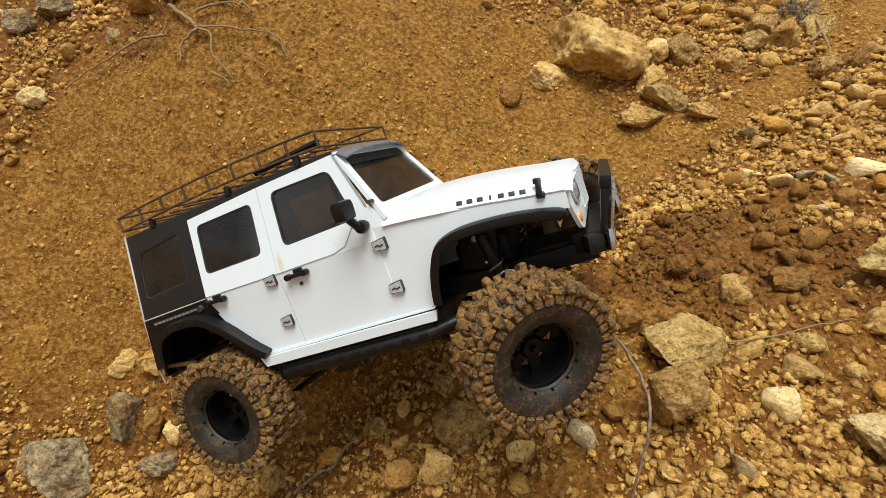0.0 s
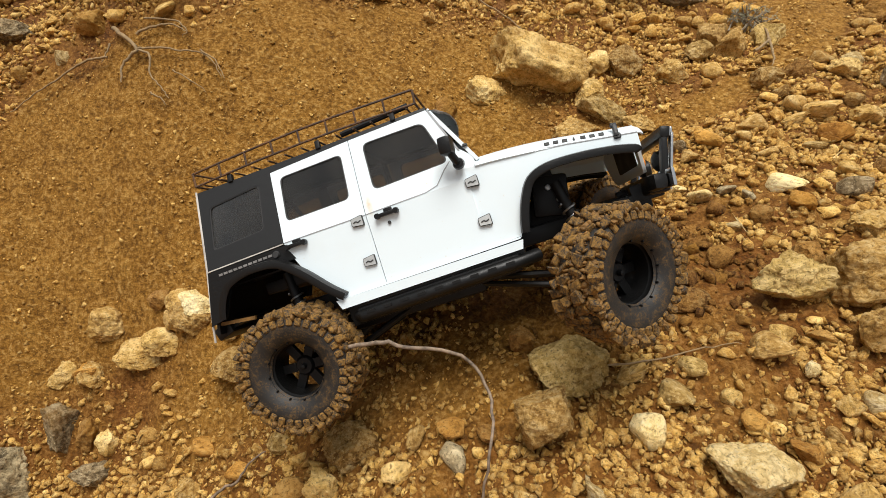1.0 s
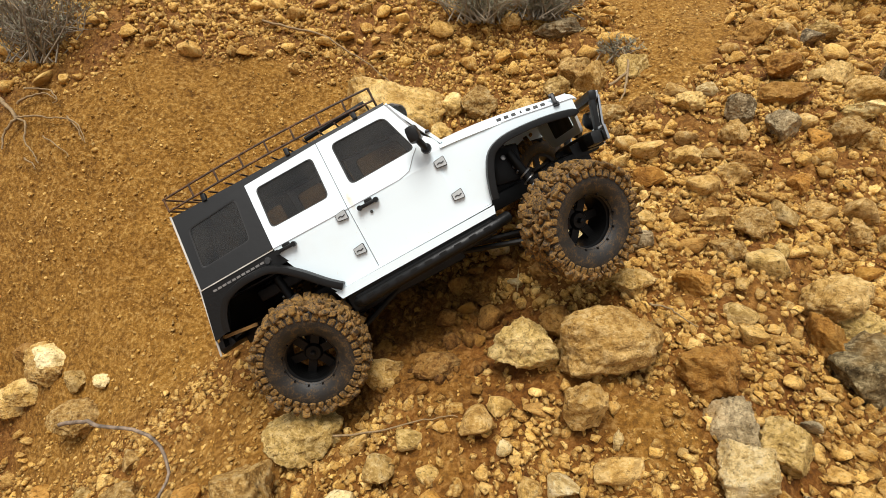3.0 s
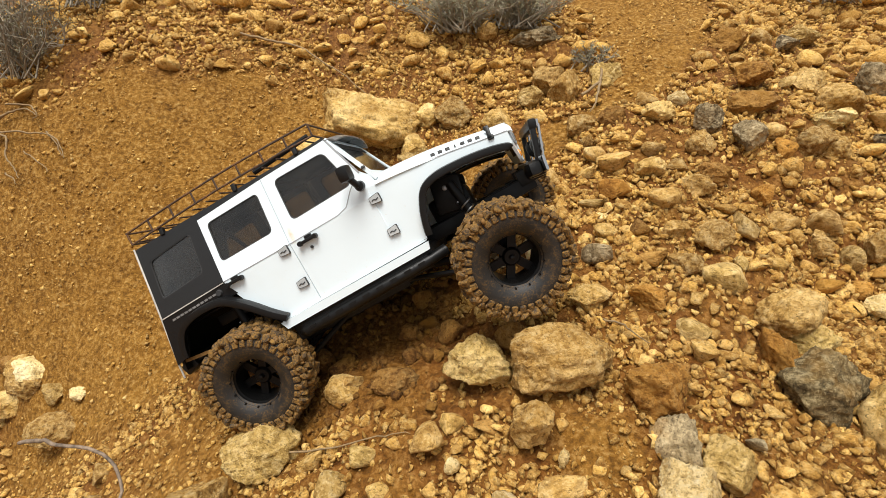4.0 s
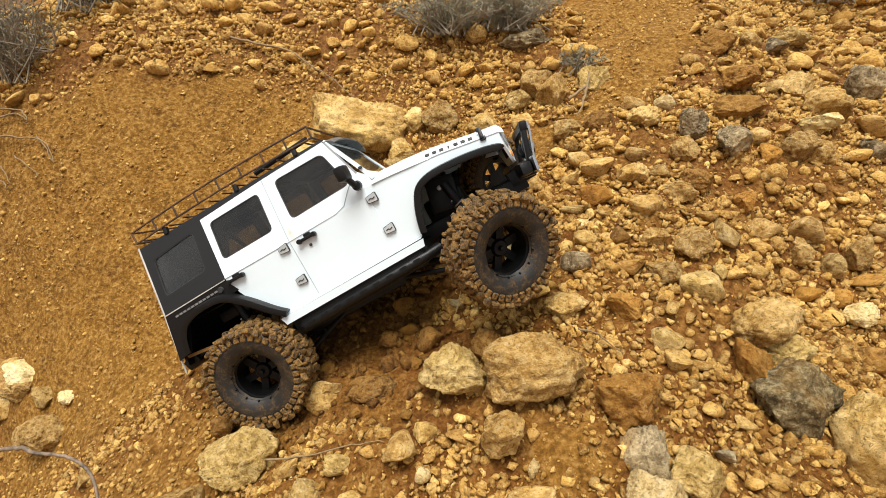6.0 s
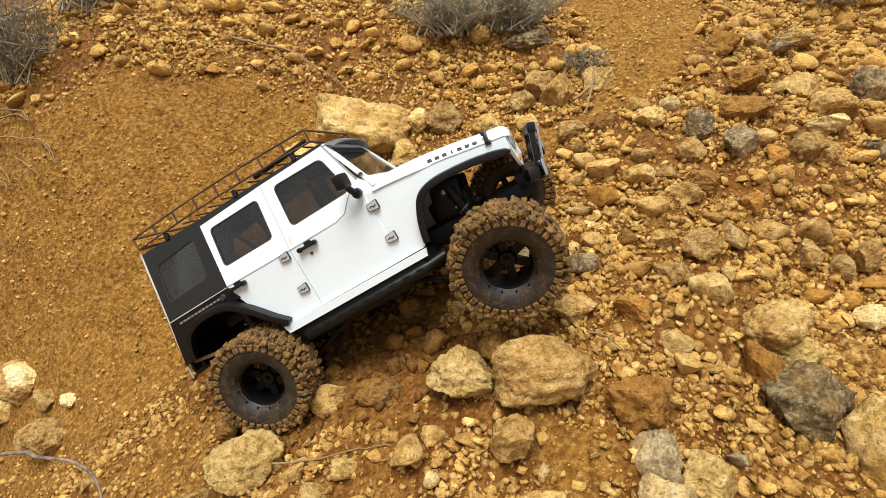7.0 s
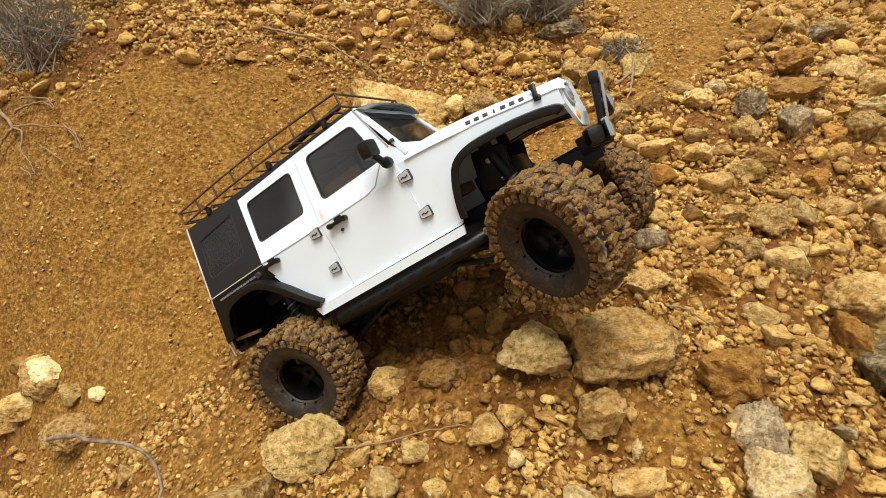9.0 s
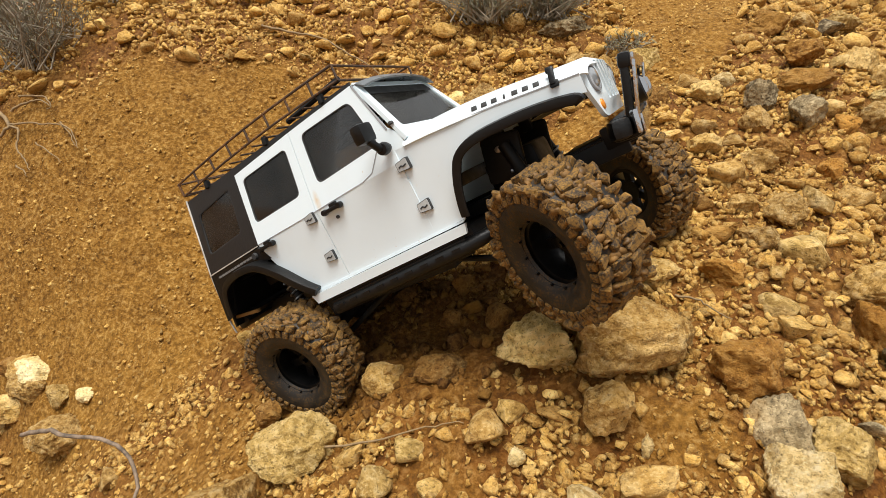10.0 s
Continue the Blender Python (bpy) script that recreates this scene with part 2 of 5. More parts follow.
def add_sheet(bm, outline, holes, place, thick):
    """A flat sheet with holes, given in two coordinates; place maps (u, v, depth) to the space."""
    flat = bmesh.new()
    for loop in (outline, *holes):
        vs = [flat.verts.new((p[0], p[1], 0)) for p in loop]
        for a, b in zip(vs, vs[1:] + vs[:1]):
            flat.edges.new((a, b))
    bmesh.ops.triangle_fill(flat, use_beauty=True, edges=flat.edges[:])
    flat.verts.index_update()
    front = [bm.verts.new(place(v.co.x, v.co.y, 0.0)) for v in flat.verts]
    back = [bm.verts.new(place(v.co.x, v.co.y, thick)) for v in flat.verts]
    for f in flat.faces:
        k = [v.index for v in f.verts]
        bm.faces.new([front[q] for q in k])
        bm.faces.new([back[q] for q in reversed(k)])
    for e in flat.edges:
        if len(e.link_faces) == 1:
            a, b = (v.index for v in e.verts)
            bm.faces.new((front[a], front[b], back[b], back[a]))
    flat.free()


# ---- the ground ----
def soft(v, k):
    return np.logaddexp(0, v * k) / k


def clamp_soft(v, a, b, k=6.0):
    return a + soft(v - a, k) - soft(v - b, k)


HUMP_X, HUMP_Y, HUMP_R = [-0.8, -0.55, -0.3, -0.05, 0.2, 0.45, 0.7, 0.95, 1.2], [0.3, 0.55, 0.8, 1.05], 0.21
HUMPS = [
    [-0.075, -0.038, -0.108, -0.002, -0.027, -0.007, -0.045, -0.006, 0.009],
    [-0.264, -0.282, -0.061, -0.001, -0.049, 0.069, -0.073, -0.059, 0.007],
    [-0.11, 0.005, 0.018, -0.124, -0.08, -0.044, 0.048, -0.02, -0.014],
    [-0.029, 0.113, 0.01, 0.02, 0.074, -0.082, 0.016, -0.077, -0.085],
]


def lie(x, y):
    """Height of the hillside: a rise away from the camera, with hollows and humps."""
    z = 0.19 + 0.6 * (clamp_soft(y, -0.6, 1.15) - 0.36) + 0.12 * clamp_soft(x, -1.2, 1.6) + 0.38 * (clamp_soft(y, 1.15, 5.0, 4.0) - 1.15)
    for row, b in zip(HUMPS, HUMP_Y):
        for w, a in zip(row, HUMP_X):
            z = z + w * np.exp(-((x - a) ** 2 + (y - b) ** 2) / (2 * HUMP_R ** 2))
    return z


def gully(x):
    """The line, in y, of the washed channel at x."""
    return np.interp(x, (-0.5, -0.2, 0.0, 0.3, 0.46, 0.58, 0.64, 0.78, 1.0), (0.7, 0.68, 0.745, 0.785, 0.82, 0.89, 0.99, 1.08, 1.25))


def stony(x, y):
    """How stony the ground is, 0 to 1: the channel and the cut bank behind it are bare clay."""
    line = gully(x)
    wide = np.interp(x, (-0.4, -0.2, 0.15, 0.3, 0.5, 0.6, 0.8), (0.045, 0.085, 0.06, 0.032, 0.03, 0.055, 0.08))
    bare = np.exp(-np.abs((y - line) / wide) ** 4) * (x > -0.4) * (x < 0.6)
    foot = line
    crest = np.interp(x, (-1.0, -0.85, -0.75, -0.42, -0.26, -0.1, 0.06, 0.12), (0.8, 0.87, 0.95, 0.945, 0.985, 1.0, 0.955, 0.86)) + 0.012 * np.sin(31 * x)
    gate = np.clip(np.stack([(y - foot) / 0.03, (crest - y) / 0.04, (0.1 - x) / 0.06]) + 0.5, 0, 1).prod(0)
    # the channel fans out below the crest
    west, east = np.interp(y, (0.83, 0.876, 1.02, 1.17, 1.6), (0.62, 0.565, 0.54, 0.52, 0.5)), np.interp(y, (0.83, 0.873, 0.955, 1.12, 1.6), (0.57, 0.635, 0.72, 0.79, 0.95))
    fan = np.clip(np.stack([(x - west) / 0.03, (east - x) / 0.03, (y - 0.82) / 0.02]) + 0.5, 0, 1).prod(0)
    # smooth clay washed out at the channel's foot, and a bare hollow among the near rocks
    wash = np.exp(-np.abs(((x - -0.277) / 0.197) ** 2 + ((y - 0.642) / 0.104) ** 2) ** 3)
    foreland = np.exp(-np.abs(((x - -0.036) / 0.13) ** 2 + ((y - 0.473) / 0.065) ** 2) ** 3)
    hollow = np.exp(-np.abs(((x - 0.379) / 0.043) ** 2 + ((y - 0.361) / 0.032) ** 2) ** 3)
    return np.clip(1 - 0.97 * bare - 0.97 * gate - 0.95 * fan - 0.95 * wash - 0.8 * hollow - 0.75 * foreland, 0.0, 1.0)


def churned_shaded(x, y):
    """True in the muddy wheel rut below the truck, whose shade also darkens the stone colour."""
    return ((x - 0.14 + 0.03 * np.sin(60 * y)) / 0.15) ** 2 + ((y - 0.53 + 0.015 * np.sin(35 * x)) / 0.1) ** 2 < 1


def lump(x, y, z, s):
    return noise.noise(Vector((x * s, y * s, z * s)))


def spaced(lo, hi, step, far, grow):
    inner = list(np.arange(lo, hi, step))
    d, left, right = step, [], []
    a, b = lo, hi
    while b < far:
        d *= grow
        a, b = a - d, b + d
        left.append(a)
        right.append(b)
    return np.array(left[::-1] + inner + right)


def build_ground():
    xs, ys = spaced(-1.15, 1.35, 0.0075, 400.0, 1.16), spaced(0.08, 1.35, 0.0065, 400.0, 1.16)
    gx, gy = np.meshgrid(xs, ys)
    gz = lie(gx, gy)
    near = np.exp(-np.clip(np.maximum(np.abs(gx) - 2.0, np.abs(gy - 0.6) - 2.0), 0, 50))
    rough = stony(gx, gy)
    co = np.stack([gx, gy, gz], -1).reshape(-1, 3)
    rel = np.zeros(len(co))
    for k, (x, y, z) in enumerate(co):
        w = near.flat[k]
        if w > 0.05:
            s = rough.flat[k]
            rel[k] = w * (0.012 * lump(x, y, z, 9) + (0.004 + 0.006 * s) * lump(x, y, z, 27) + (0.0022 + 0.003 * s) * lump(x, y, z, 75) + 0.0016 * lump(x, y, z, 190))
    co[:, 2] += rel
    ny, nx = gx.shape
    idx = np.arange(nx * ny).reshape(ny, nx)
    quads = np.stack([idx[:-1, :-1], idx[:-1, 1:], idx[1:, 1:], idx[1:, :-1]], -1).reshape(-1, 4)
    me = bpy.data.meshes.new("ground")
    me.from_pydata(co.tolist(), [], quads.tolist())
    me.materials.append(SOIL)
    me.shade_smooth()
    # where soil is damp and painted with crevice shade: follows the stones
    moist_shaded = me.attributes.new("moist_shaded", "FLOAT", "POINT")
    moist_shaded.data.foreach_set("value", np.clip(rough, 0, 1).astype(np.float32).ravel())
    return tagged(new("ground", me), "wet ochre clay hillside with a washed channel and a cut bank", "ground", kind="structure")


def surface(x, y):
    z = float(lie(np.float64(x), np.float64(y)))
    s = float(stony(np.float64(x), np.float64(y)))
    return z + 0.012 * lump(x, y, z, 9) + (0.004 + 0.006 * s) * lump(x, y, z, 27)


ground = build_ground()


# ---- rocks ----
def rock_mesh(name, seed, level, cuts, rough, size=(0.025, 0.025, 0.025)):
    """A weathered block: a ball cut by random planes, its faces roughened."""
    rnd = random.Random(seed)
    bm = bmesh.new()
    bmesh.ops.create_icosphere(bm, subdivisions=level, radius=0.5)
    planes = []
    for _ in range(cuts):
        d = Vector((rnd.gauss(0, 1), rnd.gauss(0, 1), rnd.gauss(0, 1))).normalized()
        planes.append((d, rnd.uniform(0.25, 0.45)))
    off = Vector((rnd.uniform(0, 50), rnd.uniform(0, 50), rnd.uniform(0, 50)))
    for v in bm.verts:
        p = v.co.copy()
        for d, r in planes:
            over = p.dot(d) - r
            if over > 0:
                p -= d * over * 0.98
        u = p.normalized()
        p += u * (0.06 * noise.noise(p * 2.3 + off) + rough * (0.04 * noise.noise(p * 6 + off) + 0.03 * noise.noise(p * 14 + off) + 0.022 * noise.noise(p * 30 + off)))
        v.co = p
    lo = [min(v.co[k] for v in bm.verts) for k in range(3)]
    hi = [max(v.co[k] for v in bm.verts) for k in range(3)]
    for v in bm.verts:
        v.co = Vector([((v.co[k] - lo[k]) / (hi[k] - lo[k]) - 0.5) * size[k] for k in range(3)])
    me = bpy.data.meshes.new(name)
    bm.to_mesh(me)
    bm.free()
    me.shade_smooth()
    if level < 5:
        me.set_sharp_from_angle(angle=radians(32))
    return me


def chip_mesh(name, seed, points, round_off):
    """A broken stone: the hull of a few points about a ball, its edges worn."""
    rnd = random.Random(seed)
    bm = bmesh.new()
    for _ in range(points):
        u = Vector((rnd.gauss(0, 1), rnd.gauss(0, 1), rnd.gauss(0, 1))).normalized() * rnd.uniform(0.42, 0.55)
        bm.verts.new((u.x, u.y, u.z))
    got = bmesh.ops.convex_hull(bm, input=bm.verts[:])
    bmesh.ops.delete(bm, geom=[g for g in got["geom_interior"] if isinstance(g, bmesh.types.BMVert)], context="VERTS")
    if round_off:
        bmesh.ops.bevel(bm, geom=bm.edges[:], offset=round_off, segments=1, affect="EDGES")
        bmesh.ops.triangulate(bm, faces=bm.faces[:])
    lo = [min(v.co[k] for v in bm.verts) for k in range(3)]
    hi = [max(v.co[k] for v in bm.verts) for k in range(3)]
    for v in bm.verts:
        v.co = Vector([((v.co[k] - lo[k]) / (hi[k] - lo[k]) - 0.5) * 0.025 for k in range(3)])
    bmesh.ops.recalc_face_normals(bm, faces=bm.faces[:])
    me = bpy.data.meshes.new(name)
    bm.to_mesh(me)
    bm.free()
    return me


ROCK_WORDS = {
    "tan": "weathered tan limestone rock bedded in ochre clay",
    "orange": "blocky ochre-stained rock bedded in wet clay",
    "grey": "rough grey weathered rock lying on the clay slope",
    "pale": "pale cream limestone rock lying on the slope",
    "brown": "mud-coated brown stone half sunk in clay",
    "dark": "large dark grey pitted rock with lichen",
    "olive": "angular lichen-grown limestone rock on the slope",
}
ROCKS = []


def rock(x, y, z, w, d, h, tilt, kind):
    """One rock: its centre, width, depth and height, its lean, and its stone."""
    k = len(ROCKS)
    ROCKS.append((x, y, z, w, d))
    angular = kind in ("grey", "olive", "orange", "dark")
    me = rock_mesh("rock", 100 + k, 5 if max(w, h) > 0.045 else 4, 15 if angular else 11, 1.2, (w, d, h))
    me.materials.append(ROCK[kind])
    ob = new("rock", me)
    ob.matrix_world = pose(x, y, z, 0, -tilt, 0)
    return tagged(ob, ROCK_WORDS[kind], "rock", "rocks on the slope")


rock(0.354, 0.426, 0.252, 0.105, 0.077, 0.066, 14, "tan")
rock(0.274, 0.443, 0.229, 0.071, 0.058, 0.060, 20, "olive")
rock(0.318, 0.475, 0.246, 0.043, 0.037, 0.040, 0, "brown")
rock(0.441, 0.392, 0.233, 0.067, 0.054, 0.055, 5, "orange")
rock(0.445, 0.356, 0.200, 0.042, 0.043, 0.059, 10, "grey")
rock(0.606, 0.407, 0.223, 0.089, 0.077, 0.086, 12, "dark")
rock(0.574, 0.428, 0.248, 0.045, 0.045, 0.059, 0, "orange")
rock(0.599, 0.463, 0.277, 0.073, 0.057, 0.053, 30, "tan")
rock(0.610, 0.454, 0.254, 0.067, 0.048, 0.038, 8, "olive")
rock(0.321, 0.373, 0.210, 0.040, 0.037, 0.045, 0, "tan")
rock(0.441, 0.319, 0.185, 0.060, 0.053, 0.061, 0, "pale")
rock(0.482, 0.338, 0.195, 0.050, 0.044, 0.048, 0, "olive")
rock(0.050, 0.432, 0.135, 0.085, 0.062, 0.052, 8, "olive")
rock(0.129, 0.478, 0.175, 0.041, 0.034, 0.034, 0, "tan")
rock(0.009, 0.369, 0.114, 0.054, 0.052, 0.065, 15, "tan")
rock(-0.338, 0.614, 0.011, 0.083, 0.064, 0.058, 8, "tan")
rock(-0.427, 0.690, 0.048, 0.064, 0.050, 0.045, -20, "tan")
rock(0.644, 0.367, 0.205, 0.051, 0.070, 0.116, 0, "tan")
rock(0.115, 0.896, 0.440, 0.187, 0.139, 0.120, 0, "tan")
rock(0.465, 0.482, 0.285, 0.048, 0.037, 0.033, 0, "orange")
rock(0.516, 0.523, 0.311, 0.040, 0.030, 0.027, 0, "tan")
rock(0.402, 0.496, 0.282, 0.052, 0.039, 0.033, 0, "tan")
rock(0.672, 0.705, 0.435, 0.052, 0.046, 0.050, 0, "grey")
rock(0.707, 0.771, 0.478, 0.075, 0.054, 0.043, 5, "brown")
rock(0.628, 0.742, 0.458, 0.038, 0.037, 0.047, 0, "grey")
rock(0.723, 0.808, 0.521, 0.066, 0.049, 0.041, 8, "orange")
rock(0.820, 0.822, 0.509, 0.055, 0.047, 0.049, 0, "tan")
rock(0.847, 0.784, 0.478, 0.062, 0.056, 0.066, 20, "tan")
rock(0.820, 0.750, 0.456, 0.063, 0.046, 0.037, 0, "olive")
rock(0.946, 0.851, 0.511, 0.057, 0.054, 0.065, 0, "grey")
rock(0.916, 1.014, 0.596, 0.079, 0.057, 0.043, 10, "olive")
rock(0.741, 0.932, 0.577, 0.071, 0.056, 0.052, -10, "brown")
rock(0.762, 0.705, 0.427, 0.059, 0.050, 0.052, 0, "tan")
rock(0.795, 0.699, 0.419, 0.046, 0.041, 0.047, 0, "tan")
rock(0.563, 0.562, 0.334, 0.050, 0.040, 0.038, 0, "tan")
rock(0.603, 0.701, 0.427, 0.044, 0.037, 0.039, 0, "tan")
rock(0.602, 0.652, 0.392, 0.047, 0.036, 0.033, 0, "brown")
rock(0.572, 0.633, 0.380, 0.045, 0.034, 0.030, -15, "tan")
rock(0.652, 0.620, 0.369, 0.026, 0.026, 0.032, 0, "orange")
rock(0.522, 0.670, 0.397, 0.041, 0.033, 0.031, 0, "tan")
rock(0.458, 0.800, 0.442, 0.045, 0.038, 0.040, 0, "tan")
rock(0.504, 0.795, 0.456, 0.048, 0.039, 0.039, 0, "brown")
rock(0.571, 0.777, 0.466, 0.048, 0.037, 0.033, 0, "tan")
rock(0.735, 0.502, 0.268, 0.040, 0.030, 0.025, 15, "pale")
rock(0.249, 0.362, 0.175, 0.015, 0.014, 0.017, 0, "pale")
rock(0.348, 0.357, 0.188, 0.012, 0.014, 0.020, 0, "pale")
rock(0.769, 0.570, 0.318, 0.028, 0.034, 0.051, 0, "tan")
rock(0.695, 0.565, 0.322, 0.023, 0.026, 0.036, 10, "tan")
rock(0.731, 0.554, 0.307, 0.024, 0.025, 0.033, 20, "olive")
rock(0.518, 0.568, 0.338, 0.034, 0.028, 0.027, 0, "tan")
rock(0.017, 0.888, 0.388, 0.078, 0.062, 0.058, -10, "tan")
rock(-0.054, 0.853, 0.361, 0.040, 0.036, 0.042, 0, "brown")
rock(0.158, 0.815, 0.342, 0.079, 0.055, 0.040, 5, "tan")
rock(0.217, 0.842, 0.367, 0.117, 0.079, 0.054, -28, "olive")
rock(0.253, 0.798, 0.360, 0.058, 0.041, 0.030, -15, "tan")
rock(-0.170, 0.446, 0.020, 0.068, 0.052, 0.047, 5, "tan")
rock(-0.625, 0.683, -0.139, 0.063, 0.070, 0.101, 15, "grey")
rock(-0.581, 0.662, -0.137, 0.032, 0.038, 0.058, 0, "brown")
rock(-0.544, 0.645, -0.141, 0.041, 0.036, 0.040, 0, "tan")
rock(-0.642, 0.729, -0.076, 0.056, 0.049, 0.055, 0, "tan")
rock(-0.591, 0.708, -0.060, 0.043, 0.035, 0.034, 0, "orange")
rock(-0.385, 0.534, -0.125, 0.039, 0.033, 0.035, 0, "tan")
rock(-0.236, 0.439, -0.037, 0.038, 0.034, 0.038, 0, "brown")
rock(-0.201, 0.422, -0.013, 0.037, 0.033, 0.038, 0, "tan")
rock(-0.558, 0.631, -0.181, 0.069, 0.049, 0.038, 0, "grey")
rock(-0.721, 0.662, -0.210, 0.117, 0.096, 0.098, 0, "grey")
rock(0.135, 0.486, 0.177, 0.036, 0.030, 0.030, 0, "tan")
rock(0.190, 0.473, 0.191, 0.057, 0.041, 0.031, 0, "brown")
rock(0.011, 0.479, 0.133, 0.029, 0.027, 0.031, 0, "brown")
rock(-0.263, 0.504, -0.024, 0.030, 0.025, 0.026, 0, "olive")
rock(0.164, 0.299, 0.115, 0.069, 0.052, 0.046, 0, "pale")
rock(-0.568, 0.732, 0.012, 0.053, 0.048, 0.056, 0, "tan")
rock(-0.439, 0.705, 0.061, 0.064, 0.049, 0.045, -25, "tan")
rock(-0.504, 0.696, -0.017, 0.082, 0.057, 0.041, 0, "tan")
rock(-0.584, 0.704, -0.063, 0.053, 0.043, 0.043, 0, "tan")
rock(-0.660, 0.981, 0.457, 0.062, 0.051, 0.050, 0, "brown")
rock(-0.714, 0.968, 0.396, 0.024, 0.024, 0.030, 0, "pale")
rock(-0.881, 1.013, 0.409, 0.058, 0.047, 0.046, 0, "grey")
rock(-0.825, 0.923, 0.292, 0.046, 0.038, 0.039, 0, "pale")
rock(-0.823, 1.028, 0.438, 0.078, 0.055, 0.041, 0, "grey")
rock(0.257, 0.904, 0.456, 0.071, 0.061, 0.065, 0, "tan")
rock(0.335, 0.867, 0.441, 0.060, 0.050, 0.053, 0, "tan")
rock(0.456, 0.901, 0.500, 0.062, 0.056, 0.065, 0, "tan")
rock(0.191, 0.862, 0.401, 0.049, 0.045, 0.052, 0, "tan")
rock(0.395, 0.906, 0.484, 0.047, 0.041, 0.044, 0, "olive")
rock(0.424, 1.052, 0.595, 0.106, 0.070, 0.043, 5, "grey")
rock(0.532, 0.922, 0.514, 0.070, 0.060, 0.064, -20, "olive")
rock(0.211, 0.905, 0.449, 0.050, 0.046, 0.053, 0, "tan")
rock(0.329, 1.059, 0.606, 0.045, 0.036, 0.036, 0, "tan")
rock(0.434, 0.932, 0.512, 0.061, 0.056, 0.065, 30, "tan")
rock(-0.420, 0.694, 0.064, 0.059, 0.048, 0.041, -30, "pale")
rock(-0.451, 0.696, 0.043, 0.039, 0.032, 0.045, -35, "tan")
rock(-0.470, 0.688, 0.009, 0.057, 0.045, 0.038, -20, "tan")
rock(-0.363, 0.658, 0.049, 0.042, 0.034, 0.033, -15, "olive")
rock(-0.484, 0.721, 0.060, 0.035, 0.028, 0.032, 0, "brown")
rock(-0.308, 0.637, 0.060, 0.027, 0.021, 0.020, -10, "pale")


def taken(x, y, r):
    return any(abs(x - q[0]) < 0.5 * q[3] + 0.4 * r and abs(y - q[1]) < 0.5 * q[4] + 0.4 * r for q in ROCKS)


def build_stones():
    """Loose stones of two to four centimetres, one object each near the camera's way, the rest joined."""
    rnd = random.Random(7)
    shapes = [chip_mesh("stone", 500 + k, 11 + k % 6, 0.05) for k in range(10)]
    for me in shapes:
        me.shade_smooth()
        me.set_sharp_from_angle(angle=radians(38))
    kinds = ["tan", "tan", "orange", "brown", "pale", "olive", "tan", "grey"]
    made, meshes = 0, {}
    rest_v, rest_f, base = [], [], 0
    mud_v, mud_f, mud_base = [], [], 0
    low = [chip_mesh("stone_low", 700 + k, 10 + k % 7, 0.05 if k < 12 else 0.0) for k in range(24)]
    flat = [(np.array([v.co[:] for v in me.vertices]), np.array([p.vertices[:] for p in me.polygons])) for me in low]
    spots, large = [], {}
    tries = 0
    while len(spots) < 11500 and tries < 120000:
        tries += 1
        x, y = rnd.uniform(-1.05, 1.3), rnd.uniform(0.12, 1.5)
        if tries % 9 == 0:
            x, y = rnd.uniform(-0.85, -0.36), rnd.uniform(0.5, 0.69)
        if rnd.random() > stony(np.float64(x), np.float64(y)) ** 1.5:
            continue
        sparse = np.interp(x, (-0.36, -0.3, 0.12, 0.3), (1.0, 0.3, 0.4, 1.0)) if y < 0.62 else 1.0
        if rnd.random() > sparse:
            continue
        r = (0.0085 + 0.033 * rnd.random() ** 3.6) * (0.72 + 0.28 * sparse)
        if y > 0.52 and x > 0.2:
            r = 0.0095 + 0.032 * rnd.random() ** 2.3
        if stony(np.float64(x), np.float64(y)) < 0.3:
            r = min(r, 0.011)
        if taken(x, y, r):
            continue
        if r < 0.014 and lump(x, y, 0.0, 8) < -0.22:
            continue
        if r > 0.015:
            cell = (int(x // 0.05), int(y // 0.05))
            if any(abs(x - a) < 0.42 * (r + c) and abs(y - b) < 0.42 * (r + c) for p in (-1, 0, 1) for q in (-1, 0, 1) for a, b, c in large.get((cell[0] + p, cell[1] + q), ())):
                continue
            large.setdefault(cell, []).append((x, y, r))
        spots.append((x, y, r))
    spots.sort(key=lambda s: -s[2] / (0.35 + math.hypot(s[0] - 0.2, s[1] - 0.05)))
    for x, y, r in spots:
        z = surface(x, y)
        w, d, h = r * rnd.uniform(0.9, 1.35), r * rnd.uniform(0.8, 1.2), r * rnd.uniform(0.6, 0.95)
        m = pose(x, y, z + h * rnd.uniform(0.1, 0.34), rnd.uniform(-25, 25), rnd.uniform(-25, 25), rnd.uniform(0, 360)) @ Matrix.Diagonal((w / 0.025, d / 0.025, h / 0.025, 1))
        if churned_shaded(x, y):
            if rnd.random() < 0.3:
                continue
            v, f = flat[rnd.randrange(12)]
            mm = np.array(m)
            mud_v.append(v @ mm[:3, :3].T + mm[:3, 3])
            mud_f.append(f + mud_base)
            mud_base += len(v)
        elif made < 300 and -0.75 < x < 1.0 and y < 0.95:
            kind, k = rnd.choice(kinds), rnd.randrange(10)
            if (kind, k) not in meshes:
                meshes[kind, k] = shapes[k].copy()
                meshes[kind, k].materials.append(ROCK[kind])
            ob = new("stone", meshes[kind, k])
            ob.matrix_world = m
            tagged(ob, "loose clay-dusted stone on the slope", "stone", "loose stones")
            made += 1
        else:
            v, f = flat[rnd.randrange(12) + (0 if len(rest_v) < 2500 else 12)]
            mm = np.array(m)
            rest_v.append(v @ mm[:3, :3].T + mm[:3, 3])
            rest_f.append(f + base)
            base += len(v)
    joined("stones", rest_v, rest_f, PEBBLE, "scattered clay-dusted limestone stones on the slope", "stones")
